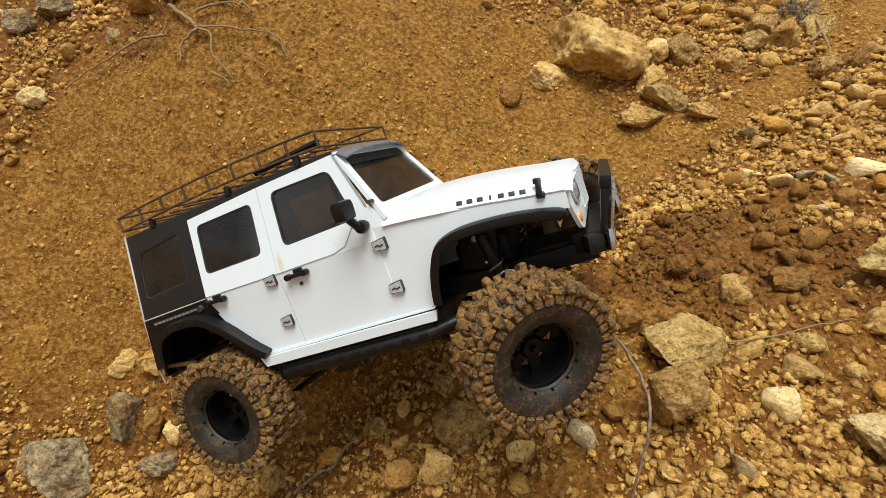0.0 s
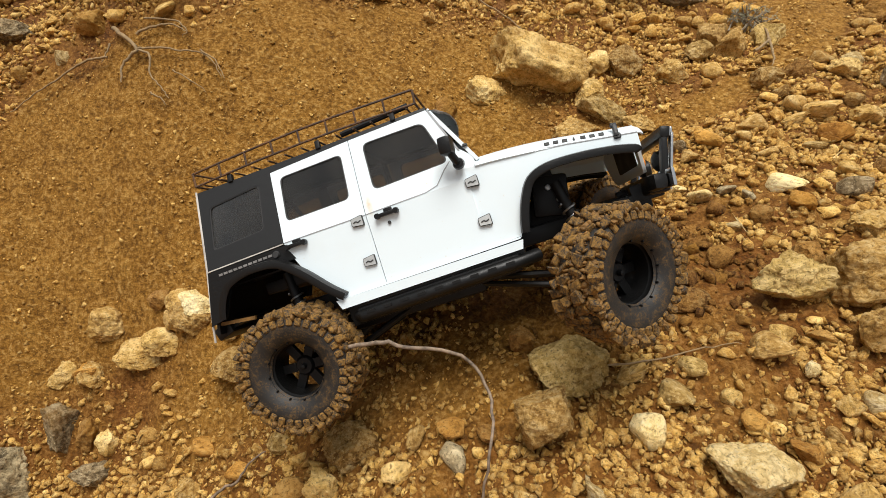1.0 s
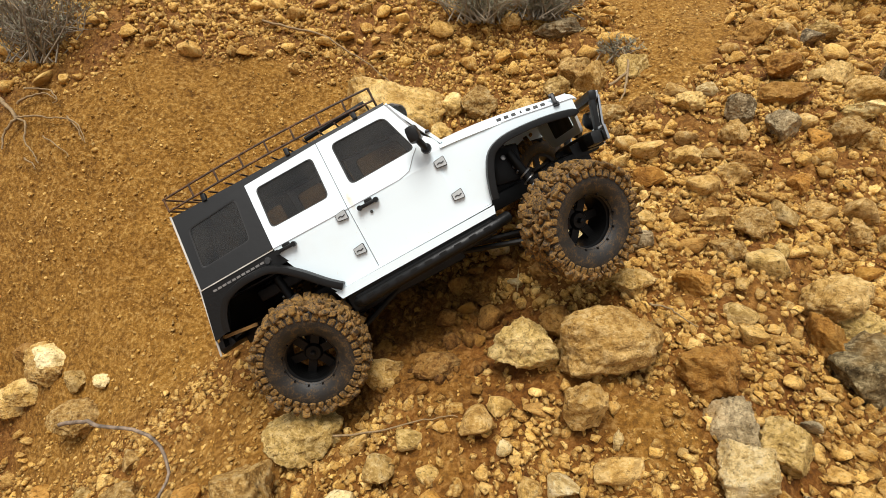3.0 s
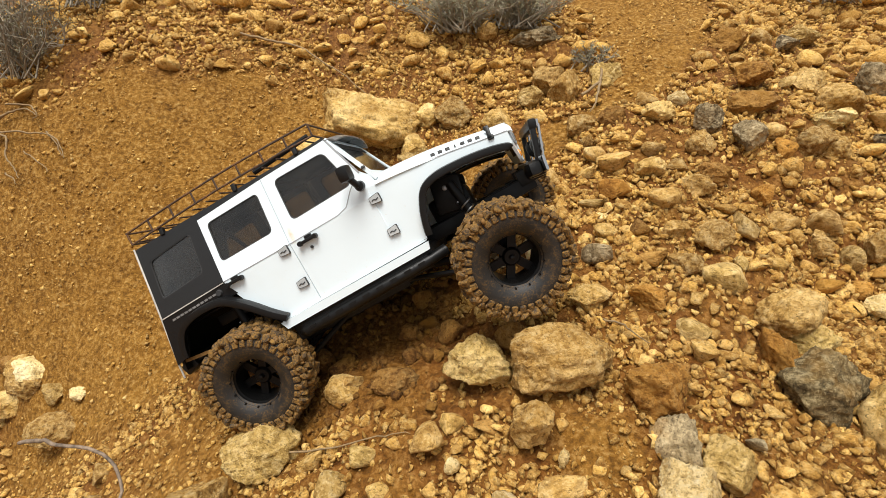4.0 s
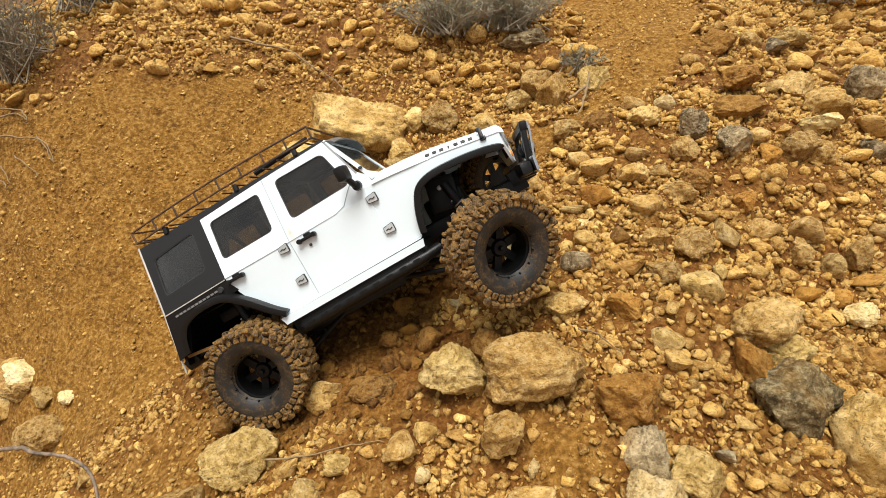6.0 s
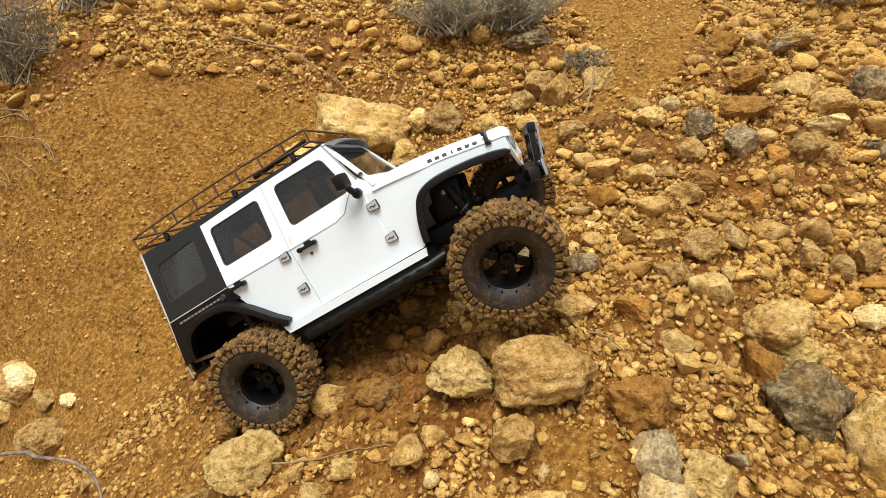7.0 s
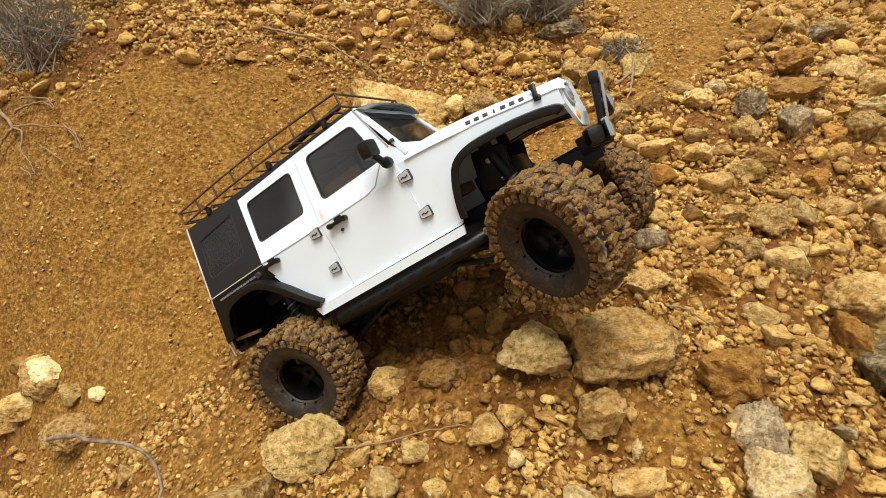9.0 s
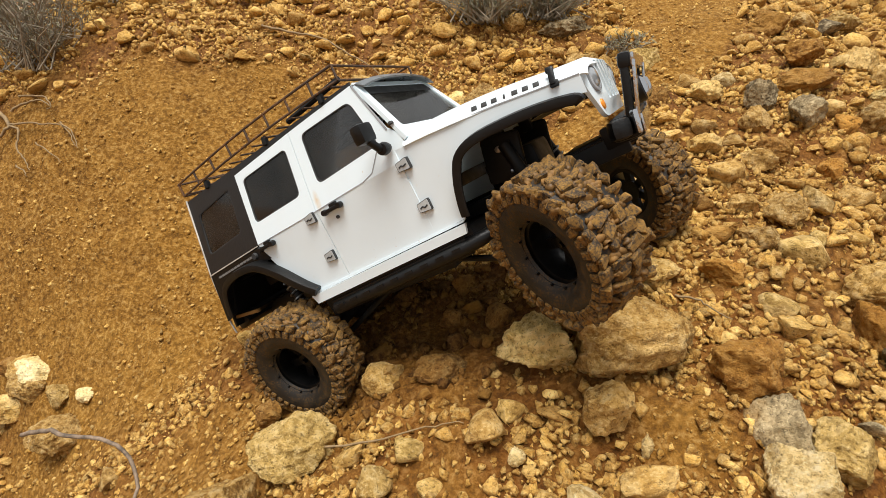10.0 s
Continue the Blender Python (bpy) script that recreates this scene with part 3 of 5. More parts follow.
    joined("stones", mud_v, mud_f, MUDDY_SHADED_PEBBLE, "stones caked with wet brown mud in the wheel rut, painted darker for truck shade", "stones")


def joined(name, vs, fs, mat, label, category, smooth=False):
    v, f = np.concatenate(vs), np.concatenate(fs)
    me = bpy.data.meshes.new(name)
    me.vertices.add(len(v))
    me.vertices.foreach_set("co", v.astype(np.float32).ravel())
    n = f.shape[1]
    me.loops.add(f.size)
    me.loops.foreach_set("vertex_index", f.astype(np.int32).ravel())
    me.polygons.add(len(f))
    me.polygons.foreach_set("loop_start", np.arange(0, f.size, n, dtype=np.int32))
    me.update(calc_edges=True)
    me.materials.append(mat)
    if smooth:
        me.shade_smooth()
    return tagged(new(name, me), label, category, kind="stuff")


def build_gravel():
    rng = np.random.default_rng(3)
    shapes = [chip_mesh("grit", 900 + k, 8 + k % 3, 0.0) for k in range(8)]
    flat = [(np.array([v.co[:] for v in me.vertices]), np.array([p.vertices[:] for p in me.polygons])) for me in shapes]
    n = 175000
    x, y = rng.uniform(-1.05, 1.35, n), 0.12 + 1.35 * rng.random(n) ** 1.25
    st, mud = stony(x, y), churned_shaded(x, y)
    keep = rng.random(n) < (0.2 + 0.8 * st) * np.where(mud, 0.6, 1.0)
    keep &= np.array([lump(a, b, 0.0, 8) > (-0.2 if b > 0.5 else -0.06) or a % 0.01 < 0.003 for a, b in zip(x.tolist(), y.tolist())])
    x, y, st, mud = x[keep], y[keep], st[keep], mud[keep]
    z = lie(x, y)
    r = (0.0026 + 0.0095 * rng.random(len(x)) ** 2.8) * (0.7 + 0.3 * st)
    turns = [np.array(Euler(rng.uniform(-3, 3, 3)).to_matrix()).T for _ in range(64)]
    wide = rng.uniform(0.8, 1.3, (len(x), 3)) * np.array([1, 1, 0.75]) * r[:, None] / 0.025
    vs, fs, base = ([], []), ([], []), [0, 0]
    for k, (a, b, c) in enumerate(zip(x.tolist(), y.tolist(), z.tolist())):
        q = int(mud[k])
        v, f = flat[k % 8]
        top = c + 0.012 * lump(a, b, c, 9) + (0.004 + 0.006 * st[k]) * lump(a, b, c, 27) + 0.15 * r[k]
        vs[q].append((v * wide[k]) @ turns[k % 64] + (a, b, top))
        fs[q].append(f + base[q])
        base[q] += len(v)
    joined("gravel", vs[1], fs[1], MUDDY_SHADED_PEBBLE, "fine gravel caked with wet brown mud in the wheel rut, painted darker for truck shade", "gravel")
    joined("gravel", vs[0], fs[0], PEBBLE, "fine clay-stained gravel and grit over the soil", "gravel")


build_stones()
build_gravel()


# ---- the model truck: x ahead, y to its left, z up, from the middle of the belt line ----
HALF = 0.09


def flank(x, z):
    """Half the width of the shell at a length and a height."""
    y = HALF - 0.235 * max(0.0, z - 0.006) + 0.02 * max(0.0, -0.02 - z)
    return y - 0.07 * max(0.0, x - 0.14)


def side_sheet(bm, s, outline, holes=(), thick=0.002, out=0.0):
    add_sheet(bm, outline, holes, lambda u, v, d: Vector((u, s * (flank(u, v) + out - d), v)), thick)


def strip(bm, s, path, width, out=0.0004, thick=0.0006):
    """A thin line laid on the flank."""
    for (x0, z0), (x1, z1) in zip(path, path[1:]):
        u = Vector((x1 - x0, z1 - z0)).normalized()
        n = Vector((-u.y, u.x)) * width / 2
        side_sheet(bm, s, [(x0 + n.x, z0 + n.y), (x1 + n.x, z1 + n.y), (x1 - n.x, z1 - n.y), (x0 - n.x, z0 - n.y)], (), thick, out)


FRONT_WINDOW = rounded([(-0.0062, 0.0742), (0.0565, 0.0732), (0.0705, 0.0275), (-0.0057, 0.0257)], 0.007)
REAR_WINDOW = rounded([(-0.0971, 0.0712), (-0.0294, 0.072), (-0.0306, 0.0258), (-0.0986, 0.0253)], 0.006)
QUARTER_WINDOW = rounded([(-0.1795, 0.0672), (-0.1204, 0.0722), (-0.1236, 0.0254), (-0.182, 0.022)], 0.005)


def hinge(parent, s, x, z):
    bm = bmesh.new()
    side_sheet(bm, s, rounded([(x - 0.0059, z - 0.004), (x + 0.0061, z - 0.0053), (x + 0.0061, z + 0.0051), (x - 0.0059, z + 0.0036)], 0.0014, 2), (), 0.004, 0.0026)
    h = part("hinge", bm, LINE, parent, "dark outlined door hinge")
    bm = bmesh.new()
    side_sheet(bm, s, rounded([(x - 0.0053, z - 0.0035), (x + 0.0055, z - 0.0047), (x + 0.0055, z + 0.0045), (x - 0.0053, z + 0.0031)], 0.001, 2), (), 0.001, 0.0032)
    part("hinge_plate", bm, HINGE, h, "light grey hinge plate")
    bm = bmesh.new()
    strip(bm, s, [(x - 0.0035, z - 0.0008), (x - 0.001, z + 0.0002), (x + 0.001, z - 0.0012), (x + 0.004, z)], 0.0011, 0.0036, 0.0008)
    part("hinge_bolt", bm, LINE, h)


def handle(parent, s, x, z):
    bm = bmesh.new()
    y = s * (flank(x, z) + 0.0035)
    add_box(bm, (x, y, z), (0.0205, 0.005, 0.0036), (0, 0, 0), 0.0014)
    for q in (-0.0092, 0.0092):
        add_lathe(bm, [(0.0, -0.0028), (0.0026, -0.0028), (0.003, 0), (0.0026, 0.0028), (0.0, 0.0028)], 10, pose(x + q, y, z))
    add_box(bm, (x + 0.0015, y - s * 0.002, z + 0.002), (0.0085, 0.004, 0.0065), (0, 0, 0), 0.0015)
    part("handle", bm, BLACK, parent, "black pull handle")


def pane(parent, s, outline, mat, name="window"):
    bm = bmesh.new()
    side_sheet(bm, s, outline, (), 0.0008, -0.0012)
    ob = part(name, bm, mat, parent, "smoke-tinted pane", None)
    bm = bmesh.new()
    mid = Vector((sum(p[0] for p in outline), sum(p[1] for p in outline))) / len(outline)
    inner = [mid + (Vector(p) - mid) * 0.962 for p in outline]
    side_sheet(bm, s, [mid + (Vector(p) - mid) * 1.004 for p in outline], [inner], 0.0012, -0.0004)
    part("window_seal", bm, LINE, ob, "black window seal")


def build_doors(truck, s):
    bm = bmesh.new()
    side_sheet(bm, s, [(-0.0188, 0.006), (-0.0188, 0.0826), (0.0628, 0.0838), (0.0825, 0.036), (0.0825, 0.006)], [FRONT_WINDOW])
    side_sheet(bm, s, [(-0.0188, 0.006), (0.0825, 0.006), (0.0825, -0.02), (-0.0188, -0.02)])
    side_sheet(bm, s, [(-0.0188, -0.02), (0.0825, -0.02), (0.0825, -0.0608), (-0.0188, -0.0626)])
    door = part("front_door", bm, WHITE, truck, "white front door", 25)
    pane(door, s, FRONT_WINDOW, GLASS)
    hinge(door, s, 0.0852, 0.0021)
    hinge(door, s, 0.0858, -0.035)
    handle(door, s, 0.0015, 0.0)
    bm = bmesh.new()
    strip(bm, s, [(-0.0188, 0.0056), (0.042, 0.0066), (0.054, 0.0095), (0.0645, 0.0215), (0.0712, 0.0275)], 0.0008)
    strip(bm, s, [(0.0825, 0.034), (0.0645, 0.0825)], 0.0018)
    part("seam", bm, GREY_LINE, door)
    bm = bmesh.new()
    add_lathe(bm, [(0.0, -0.001), (0.0016, -0.001), (0.0016, 0.001), (0.0, 0.001)], 10, pose(0.001, s * (flank(0, -0.0085) + 0.0006), -0.0085))
    part("door_lock", bm, LINE, door)
    bm = bmesh.new()
    side_sheet(bm, s, [(-0.106, 0.006), (-0.106, 0.0795), (-0.0195, 0.0826), (-0.0195, 0.006)], [REAR_WINDOW])
    side_sheet(bm, s, [(-0.106, 0.006), (-0.0195, 0.006), (-0.0195, -0.02), (-0.0965, -0.02), (-0.103, -0.006)])
    side_sheet(bm, s, [(-0.0965, -0.02), (-0.0195, -0.02), (-0.0195, -0.0626), (-0.0695, -0.0634)])
    door = part("rear_door", bm, WHITE, truck, "white rear door", 25)
    pane(door, s, REAR_WINDOW, GLASS)
    hinge(door, s, -0.0284, 0.0019)
    hinge(door, s, -0.0282, -0.0369)
    handle(door, s, -0.0935, 0.0002)
    bm = bmesh.new()
    strip(bm, s, [(-0.1055, 0.0056), (-0.0195, 0.0056)], 0.0008)
    part("seam", bm, GREY_LINE, door)
    # the sill under both doors
    bm = bmesh.new()
    for lo, hi, o in ((-0.0635, -0.0608, 0.001), (-0.0725, -0.0635, 0.0045)):
        side_sheet(bm, s, [(-0.0705, hi), (0.113, hi + 0.002), (0.1105, lo + 0.003), (-0.0668, lo)], (), 0.003, o)
    part("sill", bm, WHITE, truck, "white stepped sill", 25)


def build_fender(truck, s):
    bm = bmesh.new()
    low = [(0.0825, -0.0595), (0.1125, -0.0585), (0.1165, -0.05), (0.1215, -0.03), (0.1335, -0.012), (0.151, -0.006)]
    mid = [(0.175, -0.0058), (0.205, -0.0105), (0.234, -0.0165)]
    top = [(0.2345, -0.0033), (0.205, 0.0012), (0.175, 0.0062), (0.14, 0.0108), (0.0945, 0.0148), (0.0825, 0.016)]
    side_sheet(bm, s, [(0.0825, -0.0595), *low[1:], (0.151, 0.0096), (0.0945, 0.0148), (0.0825, 0.016)])
    side_sheet(bm, s, [low[-1], *mid, top[0], top[1], top[2], (0.151, 0.0096)])
    side_sheet(bm, s, [(0.0825, 0.016), (0.0945, 0.0148), (0.0925, 0.026), (0.0825, 0.036)])
    fender = part("front_fender", bm, WHITE, truck, "white front wing", 25)
    bm = bmesh.new()
    strip(bm, s, [(0.0945, 0.0149), (0.14, 0.0109), (0.175, 0.0063), (0.205, 0.0013), (0.2345, -0.0032)], 0.0009)
    part("seam", bm, GREY_LINE, fender)


def build_flare(truck, s, path, name, reach):
    """A black wheel-arch lip: an angled strip with a rolled edge."""
    bm = bmesh.new()
    rows = []
    n = len(path)
    for k, (x, z) in enumerate(path):
        a, b = Vector(path[max(0, k - 1)]), Vector(path[min(n - 1, k + 1)])
        u = (b - a).normalized()
        nn = Vector((-u.y, u.x))
        y0 = flank(min(x, 0.2), z)
        w = reach * min(1.0, 0.55 + 0.9 * min(k, n - 1 - k) / (n - 1))
        prof = [(0.0015, -0.001), (0.002, w * 0.6), (0.0008, w), (-0.0045, w + 0.0008), (-0.0062, w), (-0.0058, w - 0.0022), (-0.0025, w * 0.55), (-0.0022, -0.001)]
        rows.append([bm.verts.new(Vector((x + nn.x * q, s * (y0 + o), z + nn.y * q))) for q, o in prof])
    for a, b in zip(rows, rows[1:]):
        for q in range(8):
            bm.faces.new((a[q], a[(q + 1) % 8], b[(q + 1) % 8], b[q]))
    bm.faces.new(rows[0])
    bm.faces.new(rows[-1])
    return part(name, bm, BLACK, truck, "black plastic wheel-arch flare", 50)


def smooth_path(points, n=6):
    out = []
    pts = [Vector(p) for p in points]
    for k in range(len(pts) - 1):
        a, b, c, d = pts[max(0, k - 1)], pts[k], pts[k + 1], pts[min(len(pts) - 1, k + 2)]
        for q in range(n):
            t = q / n
            out.append(0.5 * ((2 * b) + (c - a) * t + (2 * a - 5 * b + 4 * c - d) * t * t + (3 * b - a - 3 * c + d) * t ** 3))
    out.append(pts[-1])
    return out


def hood_z(x, v):
    f = (x - 0.0925) / 0.1425
    edge = 0.0150 - 0.0185 * max(0.0, f) ** 1.25
    crown = 0.0125 + 0.002 * math.sin(math.pi * min(1, f * 1.2))
    return edge + crown * (1 - abs(v) ** 5.0) ** 0.65 + 0.0012 * max(0.0, 1 - (abs(v) / 0.5) ** 6)


def build_hood(truck):
    bm = bmesh.new()
    rows = []
    for k in range(13):
        x = 0.0925 + 0.1425 * k / 12
        rows.append([bm.verts.new((x, v * flank(x, 0), hood_z(x, v))) for v in (math.sin(math.pi / 2 * (-1 + q / 10)) for q in range(21))])
    # the nose rolls down to the grille
    w = flank(0.235, 0)
    for dx, dz, pinch in ((0.0045, -0.0035, 0.985), (0.007, -0.0085, 0.97)):
        rows.append([bm.verts.new((0.235 + dx * (1 - 0.35 * abs(v) ** 3), v * w * pinch, rows[12][q].co.z + dz * (1 - 0.7 * abs(v) ** 4))) for q, v in enumerate(math.sin(math.pi / 2 * (-1 + q / 10)) for q in range(21))])
    for a, b in zip(rows, rows[1:]):
        for q in range(20):
            bm.faces.new((a[q], a[q + 1], b[q + 1], b[q]))
    bm.normal_update()
    bmesh.ops.solidify(bm, geom=bm.faces[:], thickness=-0.0015)
    hood = part("hood", bm, WHITE, truck, "white bonnet with worn clay-dusted top", 35)
    for s in (-1, 1):
        # the model lettering on each flank, as plain dark marks
        bm = bmesh.new()
        x0, x1 = 0.1545, 0.2095
        for k in range(7):
            x = x0 + (x1 - x0) * (k + 0.5) / 7
            z, y = hood_z(x, 0.965), s * (flank(x, 0) * 0.965 + 0.0006)
            tip = s * 30
            wide = 0.0046 if k != 3 else 0.0016
            add_box(bm, (x, y + s * 0.0004, z), (wide, 0.0008, 0.0035), (tip, 8, s * -4), 0.0004)
        part("lettering", bm, LINE, hood, "row of plain black marks")
        bm = bmesh.new()
        add_box(bm, (0.2175, s * 0.0842, 0.0045), (0.0045, 0.0035, 0.0125), (s * 20, 8, 0), 0.0015)
        add_box(bm, (0.2175, s * 0.0852, -0.001), (0.0065, 0.003, 0.005), (s * 20, 8, 0), 0.0014)
        add_box(bm, (0.2175, s * 0.082, 0.0092), (0.006, 0.003, 0.0045), (s * 20, 8, 0), 0.0014)
        part("hood_latch", bm, BLACK, hood, "black bonnet latch")
    # grille: a white plate with upright slots
    bm = bmesh.new()
    slots = []
    for k in range(7):
        c = -0.036 + 0.012 * k
        slots.append(rounded([(c - 0.0037, -0.0135), (c + 0.0037, -0.0135), (c + 0.0037, 0.0175), (c - 0.0037, 0.0175)], 0.003, 3))
    plate = rounded([(-0.064, -0.0245), (0.064, -0.0245), (0.0775, 0.0), (0.0785, 0.011), (0.066, 0.0205), (-0.066, 0.0205), (-0.0785, 0.011), (-0.0775, 0.0)], 0.006, 3)
    add_sheet(bm, plate, slots, lambda u, v, d: Vector((0.243 - 0.12 * (v - 0.02) * (v > 0.02) - 1.5 * u * u - d, u, v - 0.0135)), 0.003)
    grille = part("grille", bm, WHITE, truck, "white slotted front grille", 30)
    bm = bmesh.new()
    add_sheet(bm, rounded([(-0.041, -0.015), (0.041, -0.015), (0.041, 0.0185), (-0.041, 0.0185)], 0.003, 2), [], lambda u, v, d: Vector((0.2392 - 1.5 * u * u - d, u, v - 0.0135)), 0.001)
    part("grille_mesh", bm, LINE, grille, "black mesh behind the slots")
    for s in (-1, 1):
        bm = bmesh.new()
        add_lathe(bm, [(0.0, 0.0025), (0.006, 0.002), (0.0086, 0.0), (0.0094, -0.002), (0.0, -0.002)], 20, pose(0.2386, s * 0.0575, -0.0085, 0, 0, -90 - s * -10))
        lamp = part("headlight", bm, LAMP, grille, "dull round headlight")
        bm = bmesh.new()
        add_lathe(bm, [(0.0086, 0.0015), (0.0105, 0.001), (0.0105, -0.002), (0.0086, -0.002)], 20, pose(0.2384, s * 0.0575, -0.0085, 0, 0, -90 - s * -10), True)
        part("headlight_ring", bm, GREY_LINE, lamp)
        bm = bmesh.new()
        add_lathe(bm, [(0.0, 0.002), (0.0028, 0.0012), (0.0036, -0.001), (0.0, -0.001)], 12, pose(0.237, s * 0.0615, -0.0285, 0, 0, -90 - s * -11) @ Matrix.Diagonal((1, 1, 1.3, 1)))
        part("marker_lamp", bm, AMBER, grille, "amber marker lamp")


def build_cabin(truck):
    # windscreen frame leaning back between the wings and the roof
    foot, head = Vector((0.0955, 0, 0.024)), Vector((0.0648, 0, 0.0848))
    run = head - foot
    back = Vector((-run.z, 0, run.x)).normalized() * -1

    def lean(u, v, d):
        p = foot + run * v
        half = 0.0865 - 0.0165 * v
        return Vector((p.x, u * half, p.z)) - back * (d - 0.001) * -1 * -1

    glass = rounded([(-0.87, 0.13), (0.87, 0.13), (0.87, 0.92), (-0.87, 0.92)], 0.06, 4)
    bm = bmesh.new()
    add_sheet(bm, [(-1, -0.06), (1, -0.06), (1, 1), (-1, 1)], [glass], lean, 0.0035)
    frame_ = part("windscreen_frame", bm, WHITE, truck, "white windscreen frame", 25)
    bm = bmesh.new()
    add_sheet(bm, glass, [], lambda u, v, d: lean(u, v, d + 0.0012), 0.0008)
    part("windscreen", bm, SCREEN, frame_, "clear dusty windscreen with grey sky haze painted in", None)
    bm = bmesh.new()
    add_sheet(bm, [(-0.86, 0.78), (0.86, 0.78), (0.86, 0.92), (-0.86, 0.92)], [], lambda u, v, d: lean(u, v, d + 0.0006), 0.0004)
    part("windscreen_band", bm, LINE, frame_, "dark band along the top of the glass")
    for s in (-1, 1):
        bm = bmesh.new()
        add_lathe(bm, [(0.0, 0.0012), (0.0022, 0.001), (0.0026, -0.001), (0.0, -0.001)], 10, pose(0.089, s * 0.084, 0.037, s * -80))
        part("frame_bolt", bm, LINE, frame_, "black round bolt")
    # smoke-grey visor over the glass
    bm = bmesh.new()
    rows = []
    for x, z, w in ((0.057, 0.0895, 0.07), (0.067, 0.0897, 0.071), (0.077, 0.0872, 0.071), (0.0835, 0.0825, 0.0705)):
        rows.append([bm.verts.new((x - 0.008 * v * v, v * w, z - 0.005 * v ** 4)) for v in (-1 + q / 6 for q in range(13))])
    for a, b in zip(rows, rows[1:]):
        for q in range(12):
            bm.faces.new((a[q], a[q + 1], b[q + 1], b[q]))
    bm.normal_update()
    bmesh.ops.solidify(bm, geom=bm.faces[:], thickness=-0.0016)
    part("sun_visor", bm, VISOR, truck, "smoke-grey plastic visor over the windscreen", 40)
    # hardtop: roof slab, quarters and back
    bm = bmesh.new()
    rows = []
    for x, z in ((-0.1905, 0.0845), (-0.188, 0.0885), (-0.175, 0.0905), (-0.05, 0.0915), (0.04, 0.0905), (0.0625, 0.0872), (0.0662, 0.083)):
        rows.append([bm.verts.new((x, v * 0.0715, z - 0.0062 * abs(v) ** 7)) for v in (-1 + q / 8 for q in range(17))])
    for a, b in zip(rows, rows[1:]):
        for q in range(16):
            bm.faces.new((a[q], a[q + 1], b[q + 1], b[q]))
    bm.normal_update()
    bmesh.ops.solidify(bm, geom=bm.faces[:], thickness=-0.003)
    top = part("hardtop", bm, TOP_BLACK, truck, "satin black hardtop roof", 40)
    for s in (-1, 1):
        bm = bmesh.new()
        side_sheet(bm, s, [(-0.192, 0.0035), (-0.19, 0.0868), (-0.1062, 0.0868), (-0.1062, 0.0065)], [QUARTER_WINDOW], 0.0022)
        side_sheet(bm, s, [(-0.1062, 0.0795), (-0.1062, 0.0868), (0.0635, 0.0868), (0.0628, 0.0838), (-0.0188, 0.0826)], (), 0.0022)
        q = part("hardtop_side", bm, TOP_BLACK, top, "satin black hardtop side", 25)
        pane(top, s, QUARTER_WINDOW, GLASS, "quarter_window")
        bm = bmesh.new()
        side_sheet(bm, s, [(-0.1925, 0.002), (-0.1065, 0.0035), (-0.098, -0.012), (-0.112, -0.0125), (-0.142, -0.0085), (-0.17, -0.016), (-0.186, -0.046), (-0.205, -0.05)], (), 0.0022, 0.0005)
        panel = part("rear_quarter", bm, BLACK, truck, "black rear quarter panel", 25)
        bm = bmesh.new()
        strip(bm, s, [(-0.1923, 0.0028), (-0.1065, 0.005)], 0.0011, 0.0012)
        part("belt_trim", bm, PALE_LINE, panel, "pale belt line")
        bm = bmesh.new()
        for k in range(11):
            x = -0.181 + 0.0056 * k
            strip(bm, s, [(x, -0.0035 + 0.00016 * k), (x + 0.004, -0.0034 + 0.00016 * k)], 0.0022, 0.0012)
        part("print", bm, PALE_PRINT, panel, "row of small faded print marks")
        bm = bmesh.new()
        add_lathe(bm, [(0.0, -0.0015), (0.003, -0.0015), (0.0038, 0.001), (0.0, 0.0015)], 12, pose(-0.1165, s * (flank(0, 0) + 0.0015), -0.0025))
        part("filler_cap", bm, LINE, panel)
    # pale edge that follows the back of the shell
    for s in (-1, 1):
        bm = bmesh.new()
        add_tube(bm, [(-0.191, s * 0.071, 0.088), (-0.1932, s * 0.0895, 0.003), (-0.2055, s * 0.0885, -0.05), (-0.2105, s * 0.085, -0.066)], 0.0011, 6)
        part("rear_edge", bm, PALE_LINE, truck, "pale worn edge of the shell")
    bm = bmesh.new()
    add_sheet(bm, [(-0.086, -0.06), (0.086, -0.06), (0.087, 0.003), (0.069, 0.086), (-0.069, 0.086), (-0.087, 0.003)],
              [rounded([(-0.055, 0.02), (0.055, 0.02), (0.05, 0.07), (-0.05, 0.07)], 0.006)], lambda u, v, d: Vector((-0.191 - 0.22 * max(0, 0.003 - v) + d, u, v)), 0.003)
    back_ = part("tailgate", bm, BLACK, truck, "black tailgate", 25)
    bm = bmesh.new()
    add_sheet(bm, rounded([(-0.055, 0.02), (0.055, 0.02), (0.05, 0.07), (-0.05, 0.07)], 0.006), [], lambda u, v, d: Vector((-0.19 + d, u, v)), 0.001)
    part("rear_window", bm, GLASS, back_, "smoke-tinted rear pane", None)
    # interior: a roll cage and a tray, dark
    bm = bmesh.new()
    for s in (-1, 1):
        add_tube(bm, [(-0.185, s * 0.055, 0.01), (-0.155, s * 0.056, 0.078), (-0.02, s * 0.056, 0.08), (0.05, s * 0.056, 0.078)], 0.003, 8)
        add_tube(bm, [(-0.02, s * 0.056, 0.08), (-0.022, s * 0.06, -0.04)], 0.003, 8)
        add_tube(bm, [(-0.155, s * 0.056, 0.078), (-0.12, s * 0.06, 0.0)], 0.003, 8)
